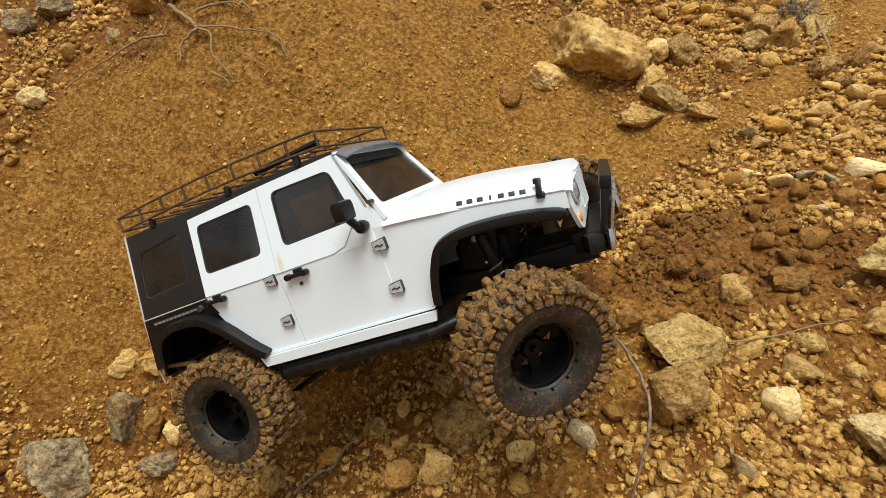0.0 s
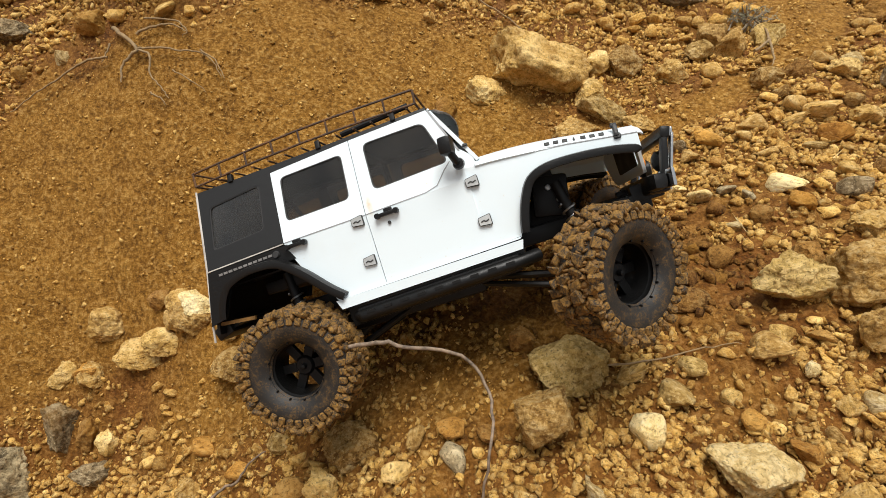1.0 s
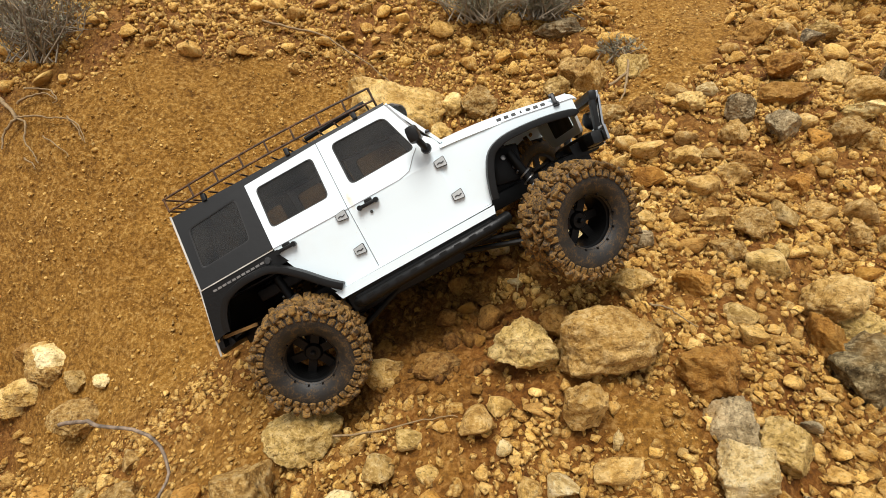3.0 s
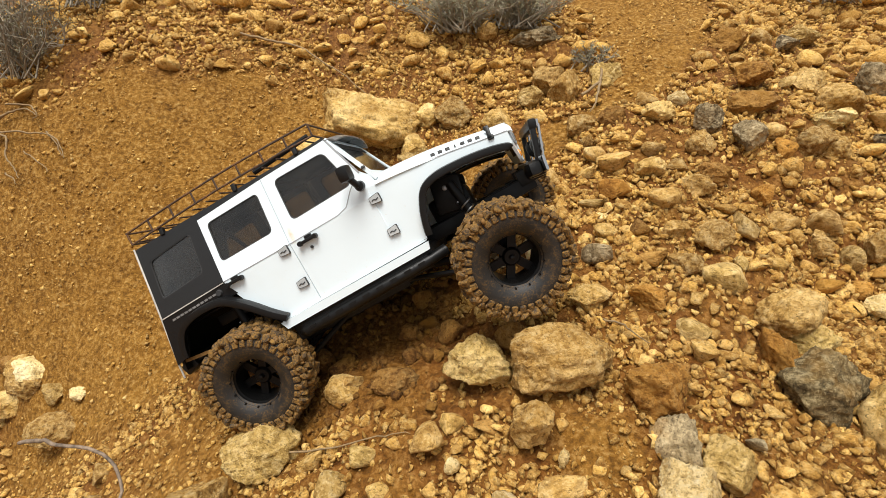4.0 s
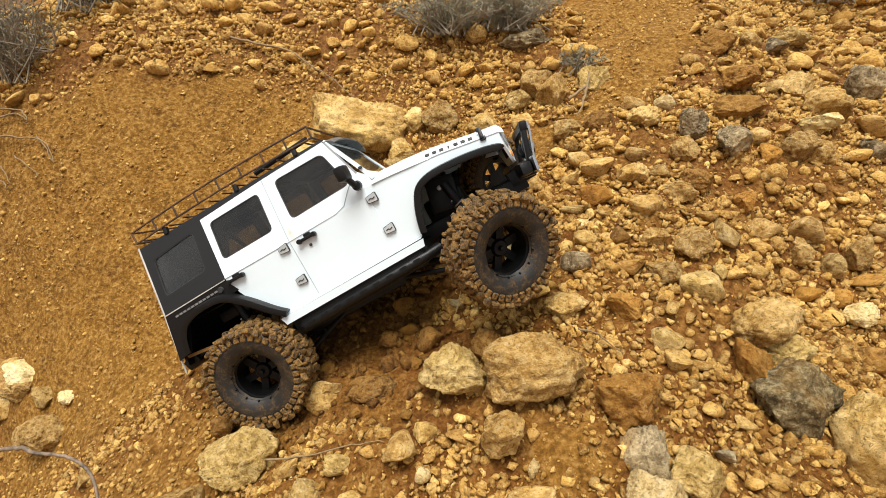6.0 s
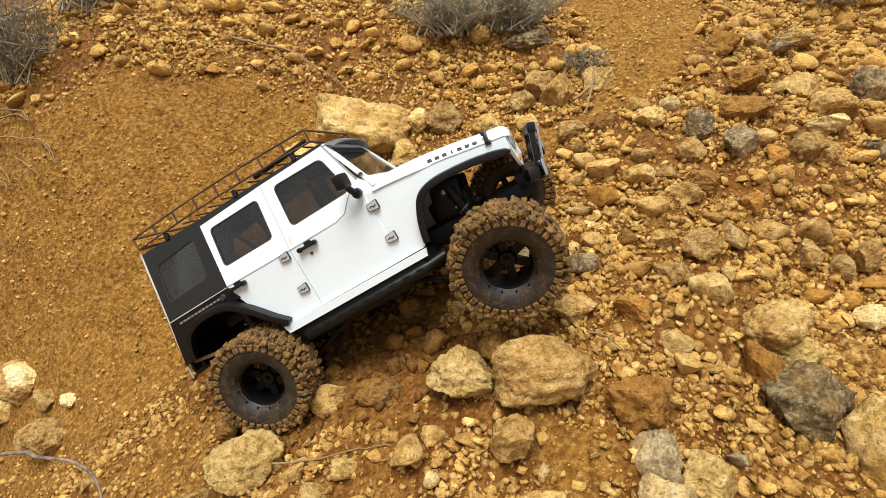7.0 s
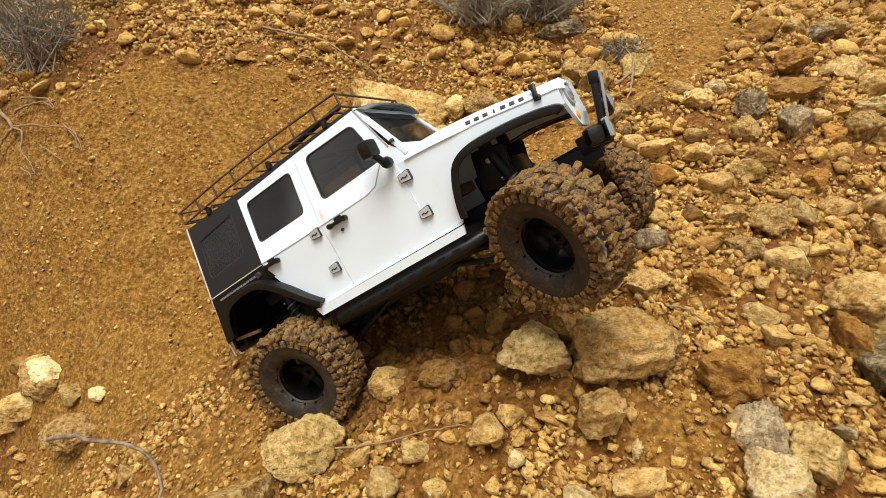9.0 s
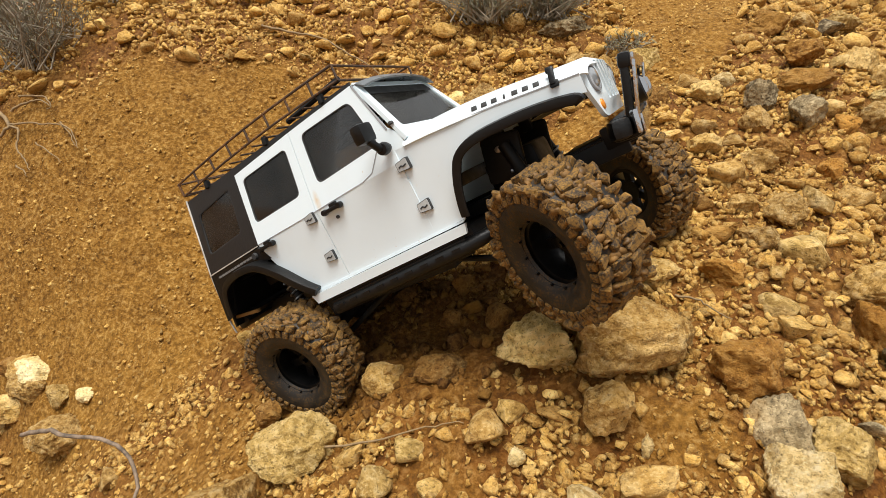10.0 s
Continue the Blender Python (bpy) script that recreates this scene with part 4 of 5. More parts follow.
    for x, z in ((-0.155, 0.078), (-0.02, 0.08)):
        add_tube(bm, [(x, -0.056, z), (x, 0.056, z)], 0.003, 8)
    part("roll_cage", bm, DARK, truck, "black tubular roll cage")
    bm = bmesh.new()
    add_box(bm, (-0.03, 0, -0.03), (0.25, 0.12, 0.012), (0, 0, 0), 0.002)
    add_box(bm, (0.03, 0.0, -0.012), (0.09, 0.06, 0.03), (0, 0, 0), 0.004)
    add_box(bm, (-0.09, 0.0, -0.008), (0.1, 0.05, 0.034), (0, 0, 0), 0.004)
    part("electronics_tray", bm, DARK, truck, "black tray with battery and receiver box")


def build_mirror(truck, s):
    bm = bmesh.new()
    add_box(bm, (0.0745, s * 0.106, 0.037), (0.0125, 0.0165, 0.0165), (0, 4, s * 8), 0.004)
    m = part("mirror", bm, BLACK, truck, "black door mirror")
    bm = bmesh.new()
    add_tube(bm, [(0.076, s * 0.106, 0.03), (0.0785, s * 0.102, 0.0225), (0.0795, s * 0.089, 0.0205)], 0.0035, 10)
    add_lathe(bm, [(0.0, -0.0045), (0.0048, -0.004), (0.0056, 0), (0.0048, 0.004), (0.0, 0.0045)], 14, pose(0.0795, s * 0.0965, 0.0205))
    part("mirror_arm", bm, BLACK, m, "black ball-jointed mirror arm")


def build_rack(truck):
    """A long wire basket on the roof."""
    x0, x1, w = -0.189, 0.0555, 0.0715
    rack = None
    zs = 0.0935
    lift = lambda p: (p[0], p[1], p[2] + 0.0035 * math.sin(math.pi * (p[0] - x0) / (x1 - x0)))
    bm = bmesh.new()
    add_box(bm, (-0.07, 0, zs - 0.0026), (0.2, 0.012, 0.0012))
    rack = part("roof_rack", bm, RUSTY, truck, "rusty black wire roof rack", 60)
    for z in (zs, zs + 0.0135):
        loop = [(x0, -w, z), (x1, -w, z), (x1, w, z), (x0, w, z), (x0, -w, z)]
        for a, b in zip(loop, loop[1:]):
            n = 6
            bm = bmesh.new()
            add_tube(bm, [lift([a[q] + (b[q] - a[q]) * k / n for q in range(3)]) for k in range(n + 1)], 0.00115, 7)
            part("rack_rail", bm, RUSTY, rack)
    for k in range(9):
        x = x0 + (x1 - x0) * k / 8
        lift = 0.0035 * math.sin(math.pi * k / 8)
        for s in (-1, 1):
            bm = bmesh.new()
            add_tube(bm, [(x, s * w, zs + lift), (x + 0.001, s * w, zs + 0.0135 + lift)], 0.0012, 6)
            part("rack_post", bm, RUSTY, rack)
    for k in range(13):
        x = x0 + (x1 - x0) * (k + 0.5) / 13
        bm = bmesh.new()
        add_tube(bm, [(x, -w, zs - 0.0012), (x, w, zs - 0.0012)], 0.001, 6)
        part("rack_bar", bm, RUSTY, rack)
    for s in (-1, 1):
        for x in (-0.15, -0.05, 0.03):
            bm = bmesh.new()
            add_box(bm, (x, s * 0.07, 0.0895), (0.005, 0.005, 0.009), (s * 15, 0, 0), 0.001)
            part("rack_foot", bm, DARK, rack)
    bm = bmesh.new()
    add_tube(bm, [(-0.03, -0.05, zs + 0.004), (0.045, -0.052, zs + 0.007)], 0.003, 8)
    part("strapped_tool", bm, DARK, rack, "dark rod strapped inside the rack")


def build_underside(truck):
    for s in (-1, 1):
        bm = bmesh.new()
        add_box(bm, (0.02, s * 0.034, -0.062), (0.44, 0.008, 0.017), (0, 0, 0), 0.002)
        part("chassis_rail", bm, DARK, truck, "black chassis rail")
        bm = bmesh.new()
        add_tube(bm, [(-0.062, s * 0.078, -0.083), (-0.05, s * 0.092, -0.084), (0.1, s * 0.092, -0.08), (0.122, s * 0.078, -0.079)], 0.0062, 10)
        add_box(bm, (0.025, s * 0.085, -0.0785), (0.16, 0.014, 0.009), (0, -1.4, 0), 0.002)
        skirt = bmesh.new()
        add_box(skirt, (0.02, s * 0.0865, -0.0795), (0.168, 0.003, 0.021), (s * -8, -1.2, 0), 0.001)
        part("side_skirt", skirt, BLACK, truck, "glossy black skirt under the sill")
        sl = part("rock_slider", bm, BLACK, truck, "scuffed black rock slider")
        for k in range(6):
            bm = bmesh.new()
            add_tube(bm, [(-0.045 + 0.028 * k, s * 0.089, -0.08), (-0.045 + 0.028 * k, s * 0.035, -0.068)], 0.003, 6)
            part("slider_leg", bm, DARK, sl)
        bm = bmesh.new()
        for k in range(9):
            add_box(bm, (-0.04 + 0.017 * k, s * 0.0975, -0.0815 + 0.0004 * k), (0.008, 0.002, 0.0024), (0, -1.4, 0))
        part("slider_slot", bm, DARK, sl)
        for x, xl in ((0.05, 0.17), (-0.0, -0.105)):
            bm = bmesh.new()
            add_tube(bm, [(x, s * 0.045, -0.088), (xl, s * 0.06, -0.125)], 0.003, 8)
            part("suspension_link", bm, DARK, truck, "slim black suspension link")
        for x, xt, zt in ((0.172, 0.157, -0.02), (-0.118, -0.128, -0.02)):
            bm = bmesh.new()
            a, b = Vector((xt, s * 0.058, zt)), Vector((x, s * 0.062, -0.105))
            add_tube(bm, [a, a.lerp(b, 0.55)], 0.0052, 12)
            shock = part("shock_absorber", bm, DARK, truck, "black shock absorber with a bright spring")
            bm = bmesh.new()
            coil = []
            way = (b - a)
            u = way.orthogonal().normalized()
            v = way.normalized().cross(u)
            for k in range(73):
                t = k / 72
                coil.append(a.lerp(b, 0.25 + 0.6 * t) + 0.0068 * (math.cos(t * 44) * u + math.sin(t * 44) * v))
            add_tube(bm, coil, 0.001, 6)
            part("spring", bm, SILVER, shock, "bright coil spring")
            bm = bmesh.new()
            add_tube(bm, [a.lerp(b, 0.5), b], 0.0026, 8)
            add_tube(bm, [a.lerp(b, 0.52), a.lerp(b, 0.62)], 0.0058, 12)
            part("damper_rod", bm, CHROME, shock, "bright damper rod")
        bm = bmesh.new()
        add_box(bm, (0.15, s * 0.05, -0.03), (0.034, 0.006, 0.04), (0, 12, 0), 0.004)
        add_box(bm, (0.152, s * 0.046, -0.008), (0.012, 0.01, 0.02), (0, 0, 0), 0.003)
        tower = part("shock_tower", bm, DARK, truck, "black shock tower")
        bm = bmesh.new()
        for x, z in ((0.15, -0.022), (0.157, -0.036)):
            add_lathe(bm, [(0.0, 0.002), (0.0026, 0.0016), (0.003, -0.002), (0.0, -0.002)], 10, pose(x, s * 0.0545, z, 0, 0, 0 if s > 0 else 180))
        part("tower_screw", bm, SILVER, tower, "bright screw heads")
        # inner arch liner of the shell
        for x0, x1, zz in ((-0.185, -0.1, -0.016),):
            bm = bmesh.new()
            add_box(bm, ((x0 + x1) / 2, s * 0.055, zz), (x1 - x0, 0.03, 0.0015))
            part("arch_liner", bm, DARK, truck, "dark inner wheel arch")
    bm = bmesh.new()
    add_box(bm, (-0.01, 0, -0.09), (0.15, 0.1, 0.02), (0, 0, 0), 0.006)
    add_box(bm, (0.0, 0, -0.074), (0.07, 0.05, 0.03), (0, 0, 0), 0.004)
    part("skid_plate", bm, DARK, truck, "black gearbox and skid plate")
    bm = bmesh.new()
    add_box(bm, (0.024, 0, -0.074), (0.175, 0.172, 0.014), (0, -1.2, 0), 0.003)
    part("floor_pan", bm, DARK, truck, "black floor pan under the sills")
    bm = bmesh.new()
    add_tube(bm, [(0.035, 0, -0.082), (0.165, 0, -0.115)], 0.004, 8)
    add_tube(bm, [(-0.035, 0, -0.082), (-0.1, 0, -0.112)], 0.004, 8)
    part("drive_shaft", bm, DARK, truck, "black drive shafts")
    bm = bmesh.new()
    add_box(bm, (0.145, 0, -0.045), (0.05, 0.055, 0.035), (0, 0, 0), 0.006)
    add_box(bm, (0.205, 0, -0.06), (0.04, 0.05, 0.018), (0, 0, 0), 0.005)
    part("motor_block", bm, DARK, truck, "black motor and servo block")


def build_bumpers(truck):
    bm = bmesh.new()
    add_box(bm, (0.244, 0, -0.051), (0.02, 0.125, 0.018), (0, 8, 0), 0.004)
    for s in (-1, 1):
        add_box(bm, (0.238, s * 0.034, -0.054), (0.03, 0.009, 0.018), (0, 0, 0), 0.002)
        add_box(bm, (0.2405, s * 0.066, -0.05), (0.015, 0.018, 0.015), (0, 8, s * -22), 0.005)
    bumper = part("front_bumper", bm, BLACK, truck, "black winch bumper")
    bm = bmesh.new()
    for s in (-1, 1):
        add_box(bm, (0.2545, s * 0.062, -0.031), (0.0062, 0.0095, 0.05), (0, 16, 0), 0.0025)
    add_box(bm, (0.2612, 0, -0.0088), (0.009, 0.135, 0.011), (0, 18, 0), 0.003)
    hoop = part("bumper_hoop", bm, BLACK, bumper, "upright black hoop on the bumper")
    bm = bmesh.new()
    for s in (-1, 1):
        add_box(bm, (0.2597, s * 0.0625, -0.033), (0.0025, 0.0095, 0.046), (0, 18, 0), 0.001)
        add_box(bm, (0.251, s * 0.066, -0.0495), (0.004, 0.019, 0.017), (0, 8, s * -22), 0.0018)
    add_box(bm, (0.2662, 0, -0.0103), (0.0025, 0.132, 0.0085), (0, 18, 0), 0.001)
    add_box(bm, (0.2552, 0, -0.053), (0.003, 0.11, 0.014), (0, 8, 0), 0.0015)
    part("bumper_face", bm, CHROME, bumper, "bright silver bumper facing")
    for s in (-1, 1):
        bm = bmesh.new()
        add_lathe(bm, [(0.0, 0.004), (0.006, 0.0036), (0.0098, 0.001), (0.0105, -0.005), (0.006, -0.009), (0.0, -0.01)], 18, pose(0.262, s * 0.03, -0.031, 0, -16, -90))
        lamp = part("spot_lamp", bm, BLACK, bumper, "round spot lamp")
        bm = bmesh.new()
        add_lathe(bm, [(0.0, 0.0052), (0.006, 0.0046), (0.0088, 0.002)], 18, pose(0.262, s * 0.03, -0.031, 0, -16, -90))
        part("spot_lens", bm, CHROME, lamp, "bright lamp lens")
    bm = bmesh.new()
    add_box(bm, (-0.2055, 0, -0.0575), (0.02, 0.15, 0.014), (0, -18, 0), 0.003)
    add_box(bm, (-0.195, 0, -0.056), (0.03, 0.14, 0.003), (0, -18, 0))
    part("rear_bumper", bm, BLACK, truck, "black rear bumper")
    for s in (-1, 1):
        # tan bar: light along the arch's lower edge, put into its colour
        bm = bmesh.new()
        add_box(bm, (-0.182, s * 0.082, -0.052), (0.04, 0.003, 0.0035), (0, 6, 0))
        part("bumper_edge", bm, CLAY_AND_LIT_EDGE, truck, "tan edge under the tail, its colour standing in for light on it")


WHEEL_R, WHEEL_W = 0.0567, 0.044


def build_wheel(truck, s, seed):
    rnd = random.Random(seed)
    hub = new("wheel")
    hub.parent = truck
    tagged(hub, "muddy off-road wheel with chunky tread")
    H, K = WHEEL_W / 2, WHEEL_R / 0.0585
    bm = bmesh.new()
    prof = [(0.0262, -H * 0.6), (0.031, -H * 0.9), (0.043, -H), (0.05, -H * 0.95), (0.0545, -H * 0.82), (0.0562, -H * 0.4), (0.0566, 0), (0.0562, H * 0.4), (0.0545, H * 0.82), (0.05, H * 0.95), (0.043, H), (0.031, H * 0.9), (0.0262, H * 0.6)]
    add_lathe(bm, [(r * K, y) for r, y in prof], 56)
    for v in bm.verts:
        v.co += v.co.normalized() * 0.0008 * noise.noise(v.co * 120 + Vector((seed, 0, 0)))
    tyre = part("tyre", bm, RUBBER, hub, "mud-smeared black rubber tyre", 60)
    # tread blocks, caked with clay
    bm = bmesh.new()
    n = 36
    for k in range(n):
        for row, (y, wide, r) in enumerate(((-0.019, 0.0115, 0.0542), (-0.0065, 0.0122, 0.0562), (0.0065, 0.0122, 0.0562), (0.019, 0.0115, 0.0542))):
            a = 2 * math.pi * (k + (0.5 if row % 2 else 0.0) + rnd.uniform(-0.09, 0.09)) / n
            up = rnd.uniform(0.0, 0.0016)
            m = Matrix.Rotation(a, 4, "Y") @ pose(0, y + rnd.uniform(-0.001, 0.001), r * K + up, (-34 if row == 0 else 34 if row == 3 else 0), rnd.uniform(-12, 12), rnd.uniform(-34, 34))
            got = bmesh.ops.create_cube(bm, size=1.0, matrix=m @ Matrix.Diagonal((rnd.uniform(0.0055, 0.0092), wide * rnd.uniform(0.62, 1.1), rnd.uniform(0.005, 0.0078), 1)))
            for v in got["verts"]:
                v.co += Vector((rnd.uniform(-1, 1), rnd.uniform(-1, 1), rnd.uniform(-1, 1))) * 0.0021
        for side in (-1, 1):
            a = 2 * math.pi * (k + 0.25) / n
            m = Matrix.Rotation(a, 4, "Y") @ pose(0, side * (H - 0.0006), 0.0488 * K, side * 8, 0, 0)
            bmesh.ops.create_cube(bm, size=1.0, matrix=m @ Matrix.Diagonal((0.0062, 0.0036, 0.0075, 1)))
    bmesh.ops.bevel(bm, geom=bm.edges[:], offset=0.0011, segments=1, affect="EDGES")
    part("tread", bm, TREAD, tyre, "clay-caked tread blocks", 35)
    # clods of clay pressed between the blocks
    bm = bmesh.new()
    for k in range(950):
        a, y = rnd.uniform(0, 6.283), rnd.uniform(-0.022, 0.022)
        m = Matrix.Rotation(a, 4, "Y") @ pose(0, y, 0.0562 * K - 0.003 * (abs(y) > 0.015), rnd.uniform(0, 90), rnd.uniform(0, 90), rnd.uniform(0, 90))
        got = bmesh.ops.create_icosphere(bm, subdivisions=1, radius=rnd.uniform(0.0011, 0.0036), matrix=m @ Matrix.Diagonal((1.3, 1.3, 0.55, 1)))
        for v in got["verts"]:
            v.co *= 1 + rnd.uniform(-0.012, 0.012)
    part("mud", bm, CLAY_AND_LIT_EDGE, tyre, "lumps of ochre clay", 70)
    o = s * 1.0
    bm = bmesh.new()
    add_lathe(bm, [(0.0268, o * H * 0.7), (0.0285, o * H * 0.76), (0.0282, o * H * 0.5), (0.0245, o * H * 0.44), (0.0235, o * H * 0.1), (0.0228, -o * H * 0.7), (0.027, -o * H * 0.72)], 44)
    rim = part("rim", bm, RIM, hub, "black deep-dish rim", 40)
    bm = bmesh.new()
    add_lathe(bm, [(0.0, -o * 0.0005), (0.0075, -o * 0.0005), (0.0095, -o * 0.003), (0.0115, -o * 0.01), (0.0, -o * 0.01)], 24)
    for k in range(6):
        a = 2 * math.pi * k / 6
        m = Matrix.Rotation(a, 4, "Y") @ pose(0, -o * 0.006, 0.0165)
        bmesh.ops.create_cube(bm, size=1.0, matrix=m @ Matrix.Diagonal((0.0085, 0.005, 0.016, 1)))
    part("spokes", bm, RIM, rim, "black spoked wheel centre", 30)
    bm = bmesh.new()
    add_lathe(bm, [(0.0, o * 0.004), (0.0024, o * 0.0035), (0.003, -o * 0.001)], 10)
    part("hub_cap", bm, RIM, rim)
    for k in range(12):
        bm = bmesh.new()
        add_lathe(bm, [(0.0, o * 0.0012), (0.0009, o * 0.001), (0.0011, -o * 0.001)], 8, Matrix.Rotation(2 * math.pi * k / 12, 4, "Y") @ pose(0, o * (H * 0.76), 0.0272))
        part("rim_bolt", bm, RIM, rim)
    return hub


def build_axle(truck):
    bm = bmesh.new()
    add_tube(bm, [(0, -0.085, 0), (0, 0.1, 0)], 0.0075, 12)
    bmesh.ops.create_uvsphere(bm, u_segments=16, v_segments=10, radius=0.017, matrix=pose(0, 0.012, 0) @ Matrix.Diagonal((1.0, 0.8, 1.0, 1)))
    for s in (-1, 1):
        add_box(bm, (0, s * 0.066, 0.002), (0.018, 0.012, 0.026), (0, 0, 0), 0.003)
    return part("axle", bm, DARK, truck, "muddy black solid axle", 50)


truck = new("model_truck")
tagged(truck, "white and black remote-controlled off-road model truck, muddy, climbing the stones", "toy truck")
for side in (-1, 1):
    build_doors(truck, side)
    build_fender(truck, side)
    build_mirror(truck, side)
    build_flare(truck, side, smooth_path([(0.115, -0.0565), (0.1175, -0.045), (0.1235, -0.028), (0.1335, -0.0125), (0.151, -0.006), (0.178, -0.0062), (0.205, -0.0095), (0.227, -0.015), (0.231, -0.02)], 4), "front_flare", 0.0135)
    build_flare(truck, side, smooth_path([(-0.1885, -0.046), (-0.183, -0.031), (-0.172, -0.0165), (-0.155, -0.0095), (-0.135, -0.0075), (-0.113, -0.0105), (-0.0925, -0.026), (-0.0715, -0.048), (-0.0585, -0.0595)], 4), "rear_flare", 0.015)
build_hood(truck)
build_cabin(truck)
build_rack(truck)
build_underside(truck)
build_bumpers(truck)
wheel_fr, wheel_fl = build_wheel(truck, -1, 1), build_wheel(truck, 1, 2)
wheel_rr, wheel_rl = build_wheel(truck, -1, 3), build_wheel(truck, 1, 4)
axle_front, axle_rear = build_axle(truck), build_axle(truck)


# ---- roots, twigs and shrubs ----
def bend(path, n=5, wander=0.0, seed=0):
    rnd = random.Random(seed)
    pts = smooth_path(path, n)
    return [p + Vector((rnd.uniform(-1, 1), rnd.uniform(-1, 1), rnd.uniform(-1, 1))) * wander for p in pts]


def root(radius, path):
    """A bare root that lies on the bank, thick at its start."""
    bm = bmesh.new()
    pts = [Vector((p.x, p.y, max(p.z, surface(p.x, p.y) + 0.4 * radius))) for p in bend(path, 5, 0.0012, len(bpy.data.objects))]
    add_tube(bm, pts, radius, 7, radius * 0.35)
    return tagged(mesh_ob("root", bm, WOOD, 60), "bare dry grey root lying on the clay bank", "root", "bare roots")


def twig(radius, path, label):
    bm = bmesh.new()
    add_tube(bm, bend(path, 5, 0.0008, 5), radius, 7, radius * 0.45)
    return tagged(mesh_ob("twig", bm, TWIG, 60), label, "twig", "twigs")


root(0.0040, [(-0.614, 0.949, 0.452), (-0.590, 0.931, 0.439), (-0.563, 0.912, 0.421), (-0.573, 0.907, 0.408), (-0.586, 0.904, 0.392), (-0.584, 0.891, 0.368)])
root(0.0022, [(-0.566, 0.912, 0.421), (-0.539, 0.899, 0.412), (-0.535, 0.884, 0.387), (-0.519, 0.871, 0.370), (-0.497, 0.855, 0.350)])
root(0.0019, [(-0.563, 0.912, 0.421), (-0.529, 0.904, 0.425), (-0.487, 0.891, 0.423), (-0.453, 0.883, 0.422), (-0.428, 0.868, 0.407), (-0.415, 0.855, 0.388)])
root(0.0022, [(-0.617, 0.921, 0.405), (-0.651, 0.930, 0.398), (-0.678, 0.932, 0.384), (-0.709, 0.929, 0.361), (-0.744, 0.926, 0.337), (-0.778, 0.915, 0.306)])
root(0.0024, [(-0.569, 0.928, 0.445), (-0.537, 0.925, 0.458), (-0.505, 0.917, 0.462), (-0.481, 0.906, 0.453)])
root(0.0018, [(-0.616, 0.935, 0.427), (-0.620, 0.926, 0.411), (-0.624, 0.919, 0.396)])
root(0.0018, [(-0.559, 0.940, 0.470), (-0.503, 0.921, 0.469), (-0.479, 0.905, 0.453), (-0.486, 0.903, 0.446)])
root(0.0016, [(-0.454, 0.884, 0.425), (-0.428, 0.871, 0.412), (-0.408, 0.852, 0.385)])
root(0.0016, [(-0.529, 0.867, 0.355), (-0.508, 0.856, 0.347), (-0.501, 0.849, 0.339)])
root(0.0013, [(-0.497, 0.877, 0.392), (-0.456, 0.857, 0.375), (-0.435, 0.845, 0.362)])
root(0.0024, [(-0.153, 1.044, 0.601), (-0.090, 1.034, 0.587), (-0.032, 1.021, 0.573), (0.016, 0.993, 0.546), (0.062, 0.971, 0.520), (0.107, 0.936, 0.484)])
root(0.0029, [(0.475, 0.868, 0.490), (0.510, 0.888, 0.513), (0.518, 0.935, 0.543), (0.503, 0.986, 0.570)])
root(0.0025, [(0.510, 0.888, 0.513), (0.493, 0.843, 0.482), (0.479, 0.820, 0.465)])
root(0.0012, [(0.406, 0.461, 0.271), (0.424, 0.455, 0.271), (0.435, 0.443, 0.264), (0.446, 0.433, 0.259)])
root(0.0012, [(0.072, 0.420, 0.139), (0.128, 0.410, 0.154), (0.175, 0.409, 0.169), (0.210, 0.402, 0.178)])
twig(0.0021, [(-0.174, 0.4, 0.167), (-0.14, 0.388, 0.181), (-0.118, 0.384, 0.178), (-0.072, 0.374, 0.177), (-0.049, 0.355, 0.153), (-0.052, 0.317, 0.131), (-0.057, 0.308, 0.078), (-0.057, 0.304, 0.048)], "bleached crooked twig arching over the channel's edge")
twig(0.0022, [(-0.358, 0.498, -0.115), (-0.331, 0.499, -0.087), (-0.311, 0.493, -0.070), (-0.299, 0.501, -0.053), (-0.279, 0.501, -0.033)], "short dry twig lying among stones")


